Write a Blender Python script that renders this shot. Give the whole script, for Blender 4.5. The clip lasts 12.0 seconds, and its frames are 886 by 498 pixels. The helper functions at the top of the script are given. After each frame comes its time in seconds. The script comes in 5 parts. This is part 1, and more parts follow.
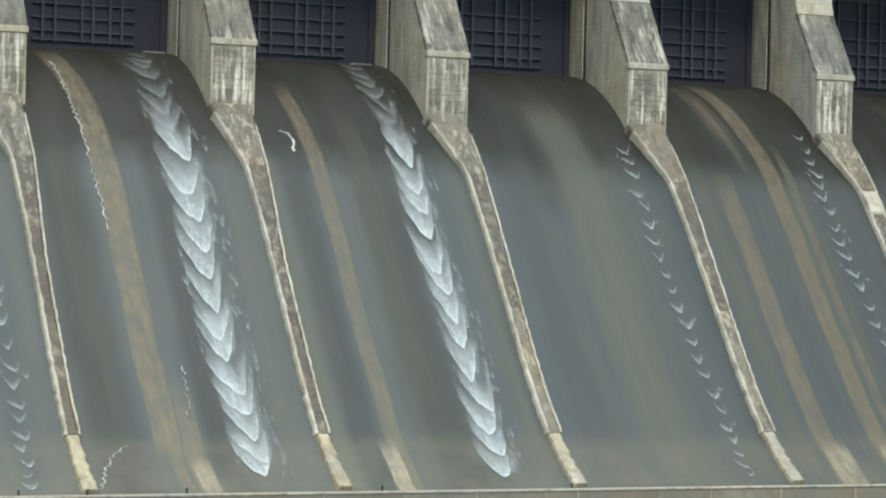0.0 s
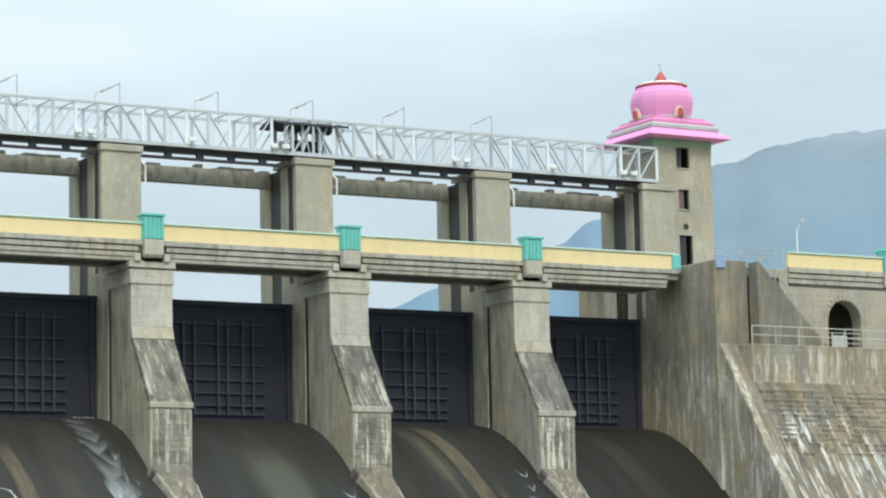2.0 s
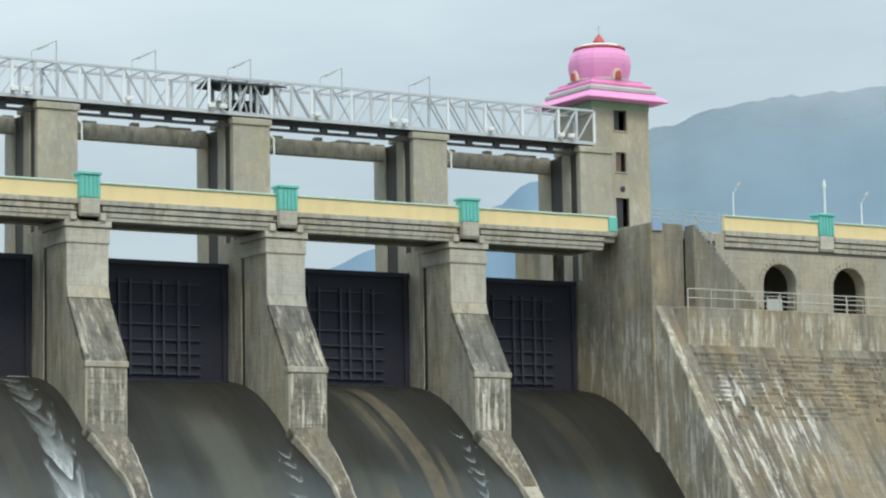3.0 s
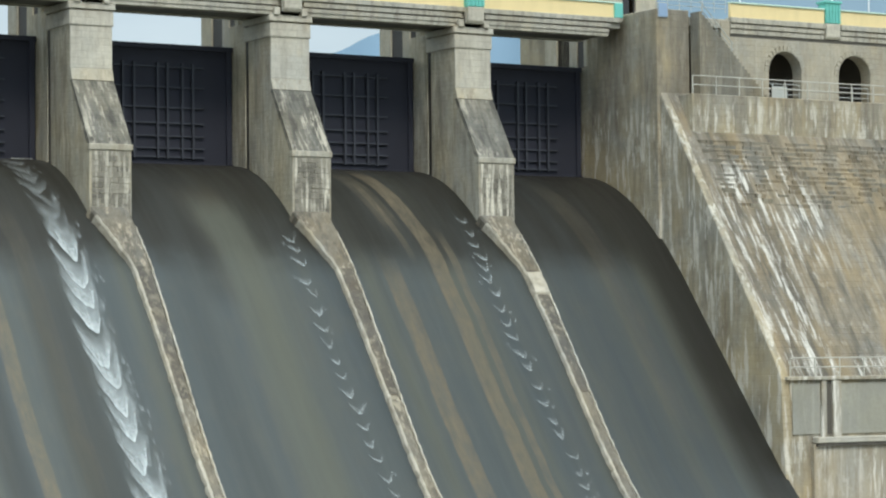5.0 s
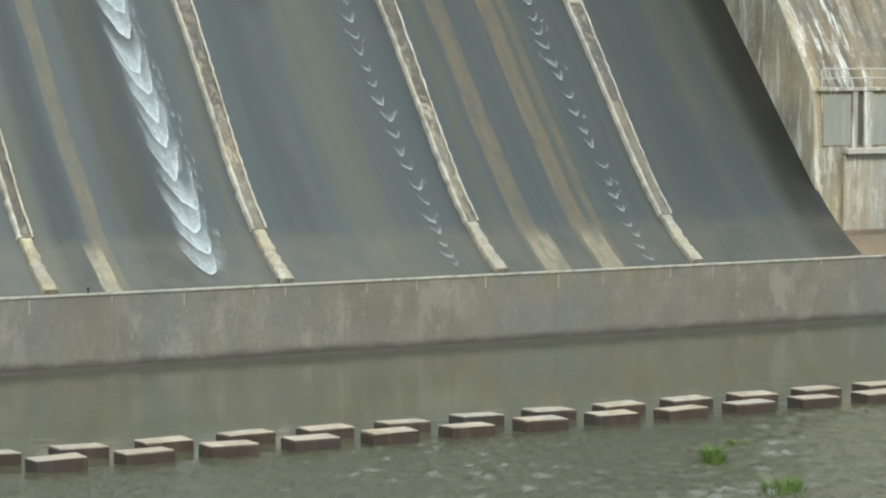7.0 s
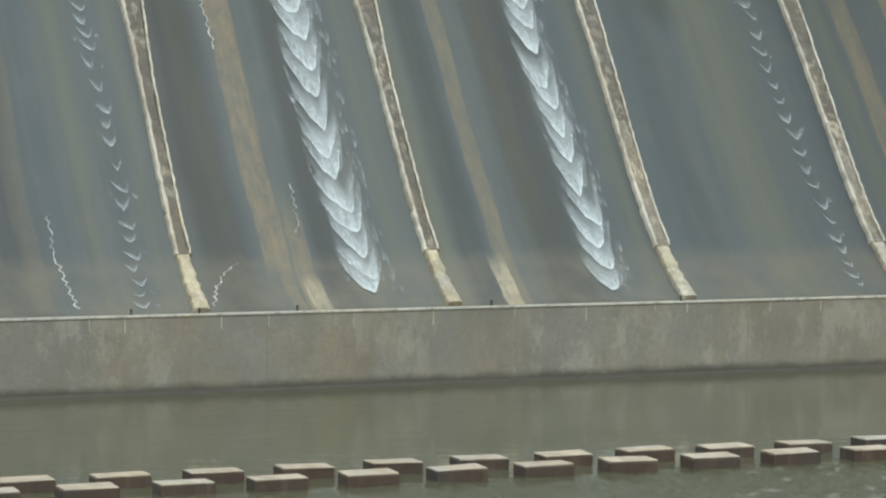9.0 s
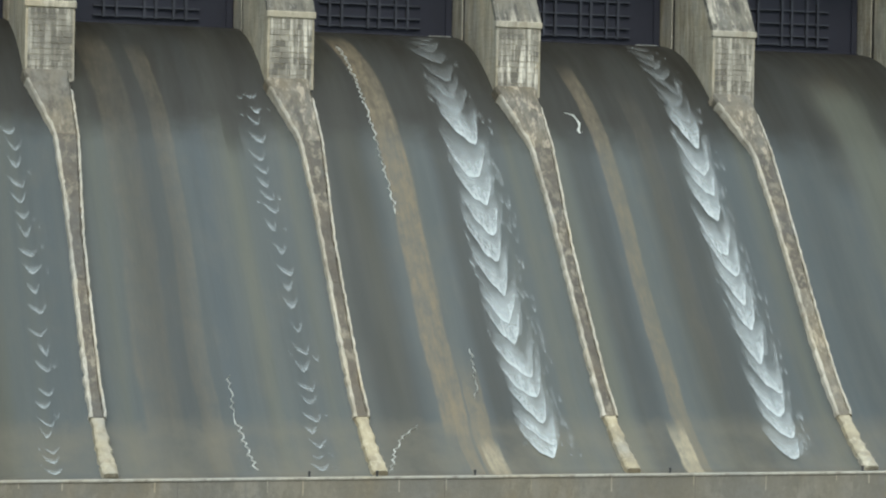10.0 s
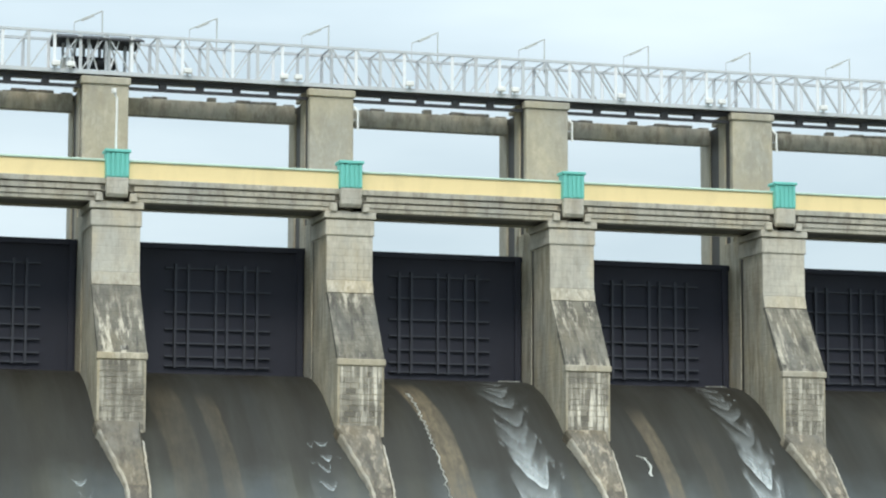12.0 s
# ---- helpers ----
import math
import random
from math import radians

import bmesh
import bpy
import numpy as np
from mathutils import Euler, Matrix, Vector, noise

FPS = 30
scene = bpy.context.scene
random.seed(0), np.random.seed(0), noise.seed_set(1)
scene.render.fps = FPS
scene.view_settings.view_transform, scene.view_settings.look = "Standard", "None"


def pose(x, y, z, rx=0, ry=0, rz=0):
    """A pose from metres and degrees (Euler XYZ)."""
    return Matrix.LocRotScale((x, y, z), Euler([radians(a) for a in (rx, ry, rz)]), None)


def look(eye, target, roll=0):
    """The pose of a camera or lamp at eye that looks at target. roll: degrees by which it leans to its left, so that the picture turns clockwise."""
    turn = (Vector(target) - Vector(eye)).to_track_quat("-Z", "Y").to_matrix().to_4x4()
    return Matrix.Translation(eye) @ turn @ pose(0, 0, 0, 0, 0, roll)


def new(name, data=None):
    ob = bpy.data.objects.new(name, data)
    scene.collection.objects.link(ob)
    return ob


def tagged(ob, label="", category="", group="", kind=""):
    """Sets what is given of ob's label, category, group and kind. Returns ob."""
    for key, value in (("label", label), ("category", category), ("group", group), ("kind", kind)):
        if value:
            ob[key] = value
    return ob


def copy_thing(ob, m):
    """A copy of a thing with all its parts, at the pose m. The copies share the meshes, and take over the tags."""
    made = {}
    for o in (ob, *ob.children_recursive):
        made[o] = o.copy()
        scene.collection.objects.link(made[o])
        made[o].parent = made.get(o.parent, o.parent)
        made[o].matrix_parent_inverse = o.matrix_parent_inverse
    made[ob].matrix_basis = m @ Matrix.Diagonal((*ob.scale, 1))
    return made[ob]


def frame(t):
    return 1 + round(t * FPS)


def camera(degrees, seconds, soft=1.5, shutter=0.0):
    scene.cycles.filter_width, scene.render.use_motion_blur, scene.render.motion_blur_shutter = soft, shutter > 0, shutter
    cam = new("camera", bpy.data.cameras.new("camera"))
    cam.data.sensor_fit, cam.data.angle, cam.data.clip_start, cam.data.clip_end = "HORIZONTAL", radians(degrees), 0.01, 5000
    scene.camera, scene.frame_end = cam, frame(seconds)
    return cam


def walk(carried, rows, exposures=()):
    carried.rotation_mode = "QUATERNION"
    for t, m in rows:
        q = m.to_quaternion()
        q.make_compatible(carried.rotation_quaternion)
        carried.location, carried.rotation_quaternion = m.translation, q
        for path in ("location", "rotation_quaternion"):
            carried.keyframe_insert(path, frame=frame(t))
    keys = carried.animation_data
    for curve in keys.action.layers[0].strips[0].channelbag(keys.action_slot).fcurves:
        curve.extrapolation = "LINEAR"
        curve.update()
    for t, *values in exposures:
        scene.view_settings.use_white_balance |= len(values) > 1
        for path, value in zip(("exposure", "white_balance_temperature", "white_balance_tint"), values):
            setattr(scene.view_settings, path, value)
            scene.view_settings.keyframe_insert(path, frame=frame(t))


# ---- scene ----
cam = camera(18.82, 12.0, soft=2.2)
EYE = Vector((-43.25, -117.84, 12.6))


def aim(yaw, pitch, roll):
    """The camera on its stand: degrees to the right of the y axis, up, and leaning to its left."""
    a, e = radians(yaw), radians(pitch)
    return look(EYE, EYE + Vector((math.sin(a) * math.cos(e), math.cos(a) * math.cos(e), math.sin(e))), roll)


PATH = [(0, 24.26, 0.39, 1.36), (0.5, 25.42, 1.16, 0.99), (1, 26.61, 3.84, 0.80), (1.5, 28.22, 6.72, -0.64),
        (2, 30.16, 7.79, -1.23), (2.5, 31.00, 7.43, -1.79), (2.7, 31.20, 7.25, -1.35), (4.3, 32.21, 4.73, -0.40),
        (4.5, 32.12, 3.95, -0.30), (5, 31.36, 2.33, -0.56), (5.5, 31.13, 0.72, -0.19), (6, 31.15, -1.11, 0.13),
        (6.5, 31.05, -2.56, -0.01), (7, 30.67, -3.92, -0.11), (7.5, 28.63, -3.97, 0.17), (7.7, 26.99, -3.83, 0.15),
        (9.3, 20.86, -3.20, 0.68), (9.5, 19.84, -2.36, 0.80), (10, 18.14, -0.12, 1.01), (10.5, 17.90, 1.57, 0.91),
        (11, 17.79, 3.65, 0.67), (11.5, 17.43, 6.13, 0.61), (12, 16.56, 7.26, 0.16)]
walk(cam, [(t, aim(a, e, r)) for t, a, e, r in PATH],
     [(0, 0.28), (0.5, 0.36), (1, 0.47), (1.5, 0.45), (2, 0.2), (2.5, 0.0), (2.7, 0.0), (4.3, 0.06), (4.5, 0.08), (5, 0.18), (5.5, 0.24), (6, 0.38),
      (7, 0.27), (9.5, 0.15), (10, 0.15), (10.5, 0.2), (11, 0.32), (11.5, 0.33), (12, 0.27)])

# ---- sky and sun ----
world = bpy.data.worlds.new("overcast")
scene.world = world
world.use_nodes = True
wn, wl = world.node_tree.nodes, world.node_tree.links
wn.clear()
w_out, w_bg = wn.new("ShaderNodeOutputWorld"), wn.new("ShaderNodeBackground")
w_sky = wn.new("ShaderNodeTexSky")
w_sky.sky_type, w_sky.sun_disc = "NISHITA", False
w_sky.sun_elevation, w_sky.sun_rotation = radians(50), radians(192)
w_scale = wn.new("ShaderNodeVectorMath")
w_scale.operation = "SCALE"
w_scale.inputs["Scale"].default_value = 0.10
w_geo = wn.new("ShaderNodeTexCoord")
w_map = wn.new("ShaderNodeMapping")
w_map.inputs["Scale"].default_value = (1.6, 1.6, 6.5)
w_noise = wn.new("ShaderNodeTexNoise")
w_noise.inputs["Scale"].default_value, w_noise.inputs["Detail"].default_value = 1.7, 5
w_noise.inputs["Roughness"].default_value = 0.5
w_ramp = wn.new("ShaderNodeValToRGB")
w_ramp.color_ramp.elements[0].position, w_ramp.color_ramp.elements[0].color = 0.34, (0.50, 0.61, 0.67, 1)
w_ramp.color_ramp.elements[1].position, w_ramp.color_ramp.elements[1].color = 0.66, (0.73, 0.84, 0.88, 1)
w_sep = wn.new("ShaderNodeSeparateXYZ")
w_zen = wn.new("ShaderNodeMapRange")
w_zen.inputs["From Min"].default_value, w_zen.inputs["From Max"].default_value = 0.15, 1.0
w_zen.inputs["To Min"].default_value, w_zen.inputs["To Max"].default_value = 1.0, 2.7
w_bright = wn.new("ShaderNodeVectorMath")
w_bright.operation = "SCALE"
w_mix = wn.new("ShaderNodeMix")
w_mix.data_type = "RGBA"
w_mix.inputs[0].default_value = 0.88
wl.new(w_geo.outputs["Generated"], w_map.inputs["Vector"])
wl.new(w_map.outputs["Vector"], w_noise.inputs["Vector"])
wl.new(w_noise.outputs["Fac"], w_ramp.inputs["Fac"])
wl.new(w_geo.outputs["Generated"], w_sep.inputs["Vector"])
wl.new(w_sep.outputs["Z"], w_zen.inputs["Value"])
wl.new(w_ramp.outputs["Color"], w_bright.inputs[0])
wl.new(w_zen.outputs["Result"], w_bright.inputs["Scale"])
wl.new(w_sky.outputs["Color"], w_scale.inputs[0])
wl.new(w_scale.outputs["Vector"], w_mix.inputs[6])
wl.new(w_bright.outputs["Vector"], w_mix.inputs[7])
wl.new(w_mix.outputs[2], w_bg.inputs["Color"])
wl.new(w_bg.outputs["Background"], w_out.inputs["Surface"])

sun = new("sun", bpy.data.lights.new("sun", "SUN"))
sun.data.energy, sun.data.angle, sun.data.color = 1.5, radians(16), (1.0, 0.93, 0.80)
sun.matrix_world = look((-35, -160, 195), (0, 0, 10))


# ---- materials ----
class Mat:
    """A node material whose patterns lie in the world's metres."""

    def __init__(self, name, rough=0.85, metal=0.0):
        self.m = bpy.data.materials.new(name)
        self.m.use_nodes = True
        self.n, self.l = self.m.node_tree.nodes, self.m.node_tree.links
        self.b = self.n["Principled BSDF"]
        self.b.inputs["Roughness"].default_value, self.b.inputs["Metallic"].default_value = rough, metal
        self.pos = self.n.new("ShaderNodeNewGeometry").outputs["Position"]

    def noise(self, scale, detail=4, stretch=(1, 1, 1), rough=0.55, offset=(0, 0, 0)):
        mp, t = self.n.new("ShaderNodeMapping"), self.n.new("ShaderNodeTexNoise")
        mp.inputs["Scale"].default_value, mp.inputs["Location"].default_value = stretch, offset
        t.inputs["Scale"].default_value, t.inputs["Detail"].default_value, t.inputs["Roughness"].default_value = scale, detail, rough
        self.l.new(self.pos, mp.inputs["Vector"])
        self.l.new(mp.outputs["Vector"], t.inputs["Vector"])
        return t.outputs["Fac"]

    def ramp(self, fac, *stops):
        r = self.n.new("ShaderNodeValToRGB")
        e = r.color_ramp.elements
        while len(e) < len(stops):
            e.new(0.5)
        for i, (p, c) in enumerate(stops):
            e[i].position = p
            e[i].color = (c, c, c, 1) if isinstance(c, (int, float)) else (*c, 1)
        self.l.new(fac, r.inputs["Fac"])
        return r.outputs["Color"]

    def mix(self, fac, a, b, mode="MIX"):
        m = self.n.new("ShaderNodeMix")
        m.data_type, m.blend_type = "RGBA", mode
        for s, v in ((m.inputs[0], fac), (m.inputs[6], a), (m.inputs[7], b)):
            if isinstance(v, (int, float)):
                s.default_value = v
            elif isinstance(v, tuple):
                s.default_value = (*v, 1)
            else:
                self.l.new(v, s)
        return m.outputs[2]

    def math(self, op, a, b=0.0, clamp=False):
        m = self.n.new("ShaderNodeMath")
        m.operation, m.use_clamp = op, clamp
        for s, v in ((m.inputs[0], a), (m.inputs[1], b)):
            if isinstance(v, (int, float)):
                s.default_value = v
            else:
                self.l.new(v, s)
        return m.outputs[0]

    def span(self, v, a, b, lo=0.0, hi=1.0):
        m = self.n.new("ShaderNodeMapRange")
        m.interpolation_type = "SMOOTHSTEP"
        for k, x in (("From Min", a), ("From Max", b), ("To Min", lo), ("To Max", hi)):
            m.inputs[k].default_value = x
        self.l.new(v, m.inputs["Value"])
        return m.outputs["Result"]

    def xyz(self):
        s = self.n.new("ShaderNodeSeparateXYZ")
        self.l.new(self.pos, s.inputs["Vector"])
        return s.outputs["X"], s.outputs["Y"], s.outputs["Z"]

    def random(self):
        return self.n.new("ShaderNodeObjectInfo").outputs["Random"]

    def color(self, c):
        if isinstance(c, tuple):
            self.b.inputs["Base Color"].default_value = (*c, 1)
        else:
            self.l.new(c, self.b.inputs["Base Color"])
        return self

    def rough(self, v):
        self.l.new(v, self.b.inputs["Roughness"])
        return self

    def bump(self, h, strength=0.4, dist=0.05):
        b = self.n.new("ShaderNodeBump")
        b.inputs["Strength"].default_value, b.inputs["Distance"].default_value = strength, dist
        self.l.new(h, b.inputs["Height"])
        self.l.new(b.outputs["Normal"], self.b.inputs["Normal"])
        return self


def concrete(name, base, dark, pale, streak=0.6, grime=0.5, courses=0.0, gloss=0.88, along=(1, 1, 0.09), wide=1.5, spots=(), waterline=None):
    """Weathered concrete or masonry: mottled, with dark and pale streaks that run down it."""
    m = Mat(name, gloss)
    c = m.ramp(m.noise(0.35, 5), (0.3, tuple(v * 0.74 for v in base)), (0.7, tuple(v * 1.06 for v in base)))
    grey = sum(base) / 3
    c = m.mix(m.ramp(m.noise(0.3, 5, (1, 1, 0.7), 0.62, (21, 4, 9)), (0.42, 0.0), (0.6, 0.75)), c, (grey * 0.86, grey * 0.86, grey * 0.80))
    c = m.mix(m.ramp(m.noise(0.45, 5, (1, 1, 0.5), 0.62, (2, 14, 5)), (0.52, 0.0), (0.68, 0.55)), c, (base[0] * 0.95, base[1] * 0.84, base[2] * 0.66))
    c = m.mix(m.ramp(m.noise(1.3, 6, (1, 1, 0.6), 0.68, (3, 5, 11)), (0.5, 0.0), (0.72, grime * 0.8)), c, dark)
    c = m.mix(m.ramp(m.noise(1.7, 6, (1, 1, 0.7), 0.7, (13, 2, 7)), (0.56, 0.0), (0.74, streak * 0.6)), c, pale)
    c = m.mix(m.ramp(m.noise(5, 6, rough=0.7), (0.35, 0.0), (0.75, 0.55)), c, tuple(v * 0.6 for v in base))
    run = m.noise(wide, 6, along, 0.68)
    c = m.mix(m.math("MULTIPLY", m.ramp(run, (0.48, 0.0), (0.66, 1.0)), grime), c, dark)
    run2 = m.noise(wide * 1.25, 6, tuple(v * 1.1 for v in along), 0.72, (31, 7, 3))
    patch = m.ramp(m.noise(0.22, 3, (1, 1, 1), 0.5, (5, 17, 2)), (0.42, 0.15), (0.58, 1.0))
    if spots:
        x, y, z = m.xyz()
        lime = None
        for sx, sz, rx, rz in spots:
            d = m.math("ADD", m.math("POWER", m.math("DIVIDE", m.math("SUBTRACT", x, sx), rx), 2.0), m.math("POWER", m.math("DIVIDE", m.math("SUBTRACT", z, sz), rz), 2.0))
            near = m.span(d, 1.3, 0.3)
            lime = near if lime is None else m.math("MAXIMUM", lime, near)
        patch = m.math("ADD", m.math("MULTIPLY", lime, 0.85), m.math("MULTIPLY", patch, 0.16), True)
        band = m.noise(0.55, 5, tuple(v if v == 1 else v * 0.5 for v in along), 0.6, (17, 5, 23))
        c = m.mix(m.ramp(band, (0.50, 0.0), (0.60, grime * 0.75)), c, dark)
        c = m.mix(m.ramp(m.noise(0.4, 4, (1, 0.3, 0.3), 0.6, (3, 25, 8)), (0.5, 0.0), (0.64, 0.55)), c, (base[0] * 1.12, base[1] * 1.02, base[2] * 0.82))
    c = m.mix(m.math("MULTIPLY", m.math("MULTIPLY", patch, m.ramp(run2, (0.51, 0.0), (0.60, 1.0))), streak), c, pale)
    h = m.noise(9, 6, rough=0.7)
    if courses:
        bt, mp = m.n.new("ShaderNodeTexBrick"), m.n.new("ShaderNodeCombineXYZ")
        x, y, z = m.xyz()
        m.l.new(m.math("ADD", x, y), mp.inputs["X"])
        m.l.new(z, mp.inputs["Y"])
        m.l.new(mp.outputs["Vector"], bt.inputs["Vector"])
        bt.inputs["Scale"].default_value = 1.0
        bt.inputs["Brick Width"].default_value, bt.inputs["Row Height"].default_value = courses * 1.8, courses
        bt.inputs["Mortar Size"].default_value, bt.inputs["Mortar Smooth"].default_value = 0.02, 0.5
        bt.inputs["Color1"].default_value, bt.inputs["Color2"].default_value = (1, 1, 1, 1), (0.78, 0.78, 0.78, 1)
        bt.inputs["Mortar"].default_value = (0.45, 0.45, 0.45, 1)
        c = m.mix(m.ramp(m.noise(0.5, 4, (1, 1, 1), 0.6, (8, 1, 6)), (0.4, 0.05), (0.62, 0.45)), c, bt.outputs["Color"], "MULTIPLY")
        h = m.math("SUBTRACT", h, bt.outputs["Fac"])
    if waterline is not None:
        x, y, z = m.xyz()
        wet = m.span(m.math("ADD", z, m.math("MULTIPLY", m.noise(0.9, 5, (1, 1, 2), 0.65), 0.5)), waterline + 0.4, waterline - 0.05)
        c = m.mix(wet, c, tuple(v * 0.3 for v in base))
    m.color(c).bump(h, 0.5, 0.05)
    return m.m


def painted(name, base, dirt=0.35, rough=0.6):
    m = Mat(name, rough)
    c = m.mix(m.ramp(m.noise(1.2, 5, (1, 1, 0.4)), (0.45, 0.0), (0.75, dirt)), base, tuple(v * 0.55 for v in base))
    c = m.mix(m.ramp(m.noise(14, 5), (0.5, 0.0), (0.8, dirt * 0.6)), c, tuple(v * 0.7 for v in base))
    m.color(c).bump(m.noise(20, 4), 0.15, 0.02)
    return m.m


PIER = concrete("pier_masonry", (0.56, 0.50, 0.37), (0.15, 0.13, 0.095), (0.70, 0.65, 0.52), 0.5, 0.55, 0.26, along=(1, 1, 0.14), wide=2.2)
SHAFT = concrete("shaft_concrete", (0.66, 0.625, 0.53), (0.26, 0.22, 0.18), (0.72, 0.69, 0.61), 0.3, 0.4, 0.33, along=(1, 1, 0.2), wide=2.0)
COLUMN = concrete("column_concrete", (0.50, 0.46, 0.355), (0.27, 0.25, 0.20), (0.64, 0.60, 0.50), 0.4, 0.35, along=(1, 1, 0.35), wide=1.6)
GIRDER = concrete("girder_concrete", (0.54, 0.51, 0.43), (0.15, 0.135, 0.11), (0.68, 0.65, 0.58), 0.3, 0.6, along=(1, 1, 0.4), wide=2.4)
SLOPE_DARK = concrete("slope_masonry", (0.22, 0.205, 0.165), (0.06, 0.057, 0.05), (0.66, 0.61, 0.50), 0.7, 0.85, 0.26, along=(1, 0.2, 0.2), wide=2.2)
PALE = concrete("pale_plaster", (0.54, 0.485, 0.37), (0.22, 0.195, 0.15), (0.70, 0.65, 0.54), 0.5, 0.6, along=(1, 1, 0.25), wide=2.5)
DARK_WALL = concrete("dark_masonry", (0.29, 0.262, 0.20), (0.13, 0.12, 0.095), (0.45, 0.42, 0.34), 0.4, 0.6, 0.3)
BROKEN = concrete("broken_concrete", (0.20, 0.19, 0.16), (0.07, 0.066, 0.058), (0.36, 0.34, 0.30), 0.3, 0.7)
ABUT = concrete("abutment_masonry", (0.47, 0.41, 0.295), (0.14, 0.12, 0.09), (0.74, 0.71, 0.63), 0.75, 0.6, 0.35, along=(1, 1, 0.16), wide=1.7,
                spots=((41.7, 20.0, 3, 5.5), (45, 6.5, 3.5, 2.2), (42, 10, 2, 5), (50, 25, 12, 1.6)))
FACE_STONE = concrete("dam_face_masonry", (0.31, 0.258, 0.18), (0.085, 0.076, 0.06), (0.74, 0.72, 0.66), 0.85, 0.85, 0.35, along=(1, 0.13, 0.13), wide=1.8,
                      spots=((46.5, 20.3, 3.6, 3.4), (44.0, 16.0, 2.5, 6), (56, 16, 3, 2.5), (49, 11.8, 8, 0.7)))
GALLERY = concrete("gallery_masonry", (0.52, 0.47, 0.37), (0.28, 0.25, 0.19), (0.62, 0.58, 0.48), 0.25, 0.4, 0.3)
RIB = concrete("rib_stone", (0.125, 0.103, 0.074), (0.05, 0.042, 0.032), (0.42, 0.37, 0.27), 0.4, 0.7, 0.0, 0.6, along=(1.2, 0.8, 0.8), wide=1.6)
RIB_MID = concrete("pale_rib_stone", (0.21, 0.178, 0.125), (0.052, 0.042, 0.032), (0.52, 0.46, 0.34), 0.5, 0.7, 0.0, 0.6, along=(1.4, 0.5, 0.5), wide=2.0)
RIB_WEDGE = concrete("rib_wedge_stone", (0.20, 0.168, 0.115), (0.05, 0.042, 0.03), (0.58, 0.50, 0.38), 0.5, 0.75, 0.0, 0.6, along=(1, 0.4, 0.4), wide=2.2)
RIB_END = concrete("rib_end_stone", (0.45, 0.385, 0.255), (0.17, 0.145, 0.10), (0.66, 0.60, 0.45), 0.4, 0.6, 0.0, 0.6, along=(1, 0.6, 0.6), wide=2.0)
SILL = concrete("sill_concrete", (0.262, 0.24, 0.19), (0.16, 0.146, 0.11), (0.35, 0.326, 0.27), 0.45, 0.5, 0.0, 0.7, along=(1, 1, 0.5), wide=0.6, waterline=0.42)
YELLOW = painted("yellow_paint", (0.86, 0.70, 0.38), 0.22)
TEAL = painted("teal_paint", (0.16, 0.56, 0.50), 0.3)
COPING = painted("pale_green_paint", (0.52, 0.68, 0.58), 0.4)
PINK = painted("pink_paint", (0.82, 0.32, 0.60), 0.2)
GREY_PAINT = painted("grey_paint", (0.46, 0.48, 0.46), 0.3)
WHITE_PAINT = painted("white_paint", (0.80, 0.81, 0.80), 0.25)
GREEN_PAINT = painted("green_paint", (0.24, 0.40, 0.26), 0.4)
RED_PAINT = painted("red_paint", (0.62, 0.07, 0.06), 0.3)
STEEL = painted("aluminium_paint", (0.54, 0.57, 0.60), 0.3, 0.45)
STEEL_WHITE = painted("white_steel", (0.80, 0.83, 0.86), 0.2, 0.45)
DARK_STEEL = painted("dark_steel", (0.035, 0.036, 0.042), 0.4, 0.6)
GATE = painted("gate_paint", (0.020, 0.0225, 0.038), 0.3, 0.75)
GATE_BAR = painted("gate_beam_paint", (0.044, 0.050, 0.068), 0.6, 0.7)
# Near-black paint that puts shade into the gate slots and pier grooves.
SLOT = painted("gate_slot_shade", (0.045, 0.042, 0.038), 0.4)
# Painted shade for recesses and undersides; also real joints and the wet footing.
SHADE_STAIN = painted("shade_and_stain", (0.11, 0.10, 0.085), 0.5)
BLUE_PAINT = painted("blue_paint", (0.28, 0.40, 0.58), 0.3)
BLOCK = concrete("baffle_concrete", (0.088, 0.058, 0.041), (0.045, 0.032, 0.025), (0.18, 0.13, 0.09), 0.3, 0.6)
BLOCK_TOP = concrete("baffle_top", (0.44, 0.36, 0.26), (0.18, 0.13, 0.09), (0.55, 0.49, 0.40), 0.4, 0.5)


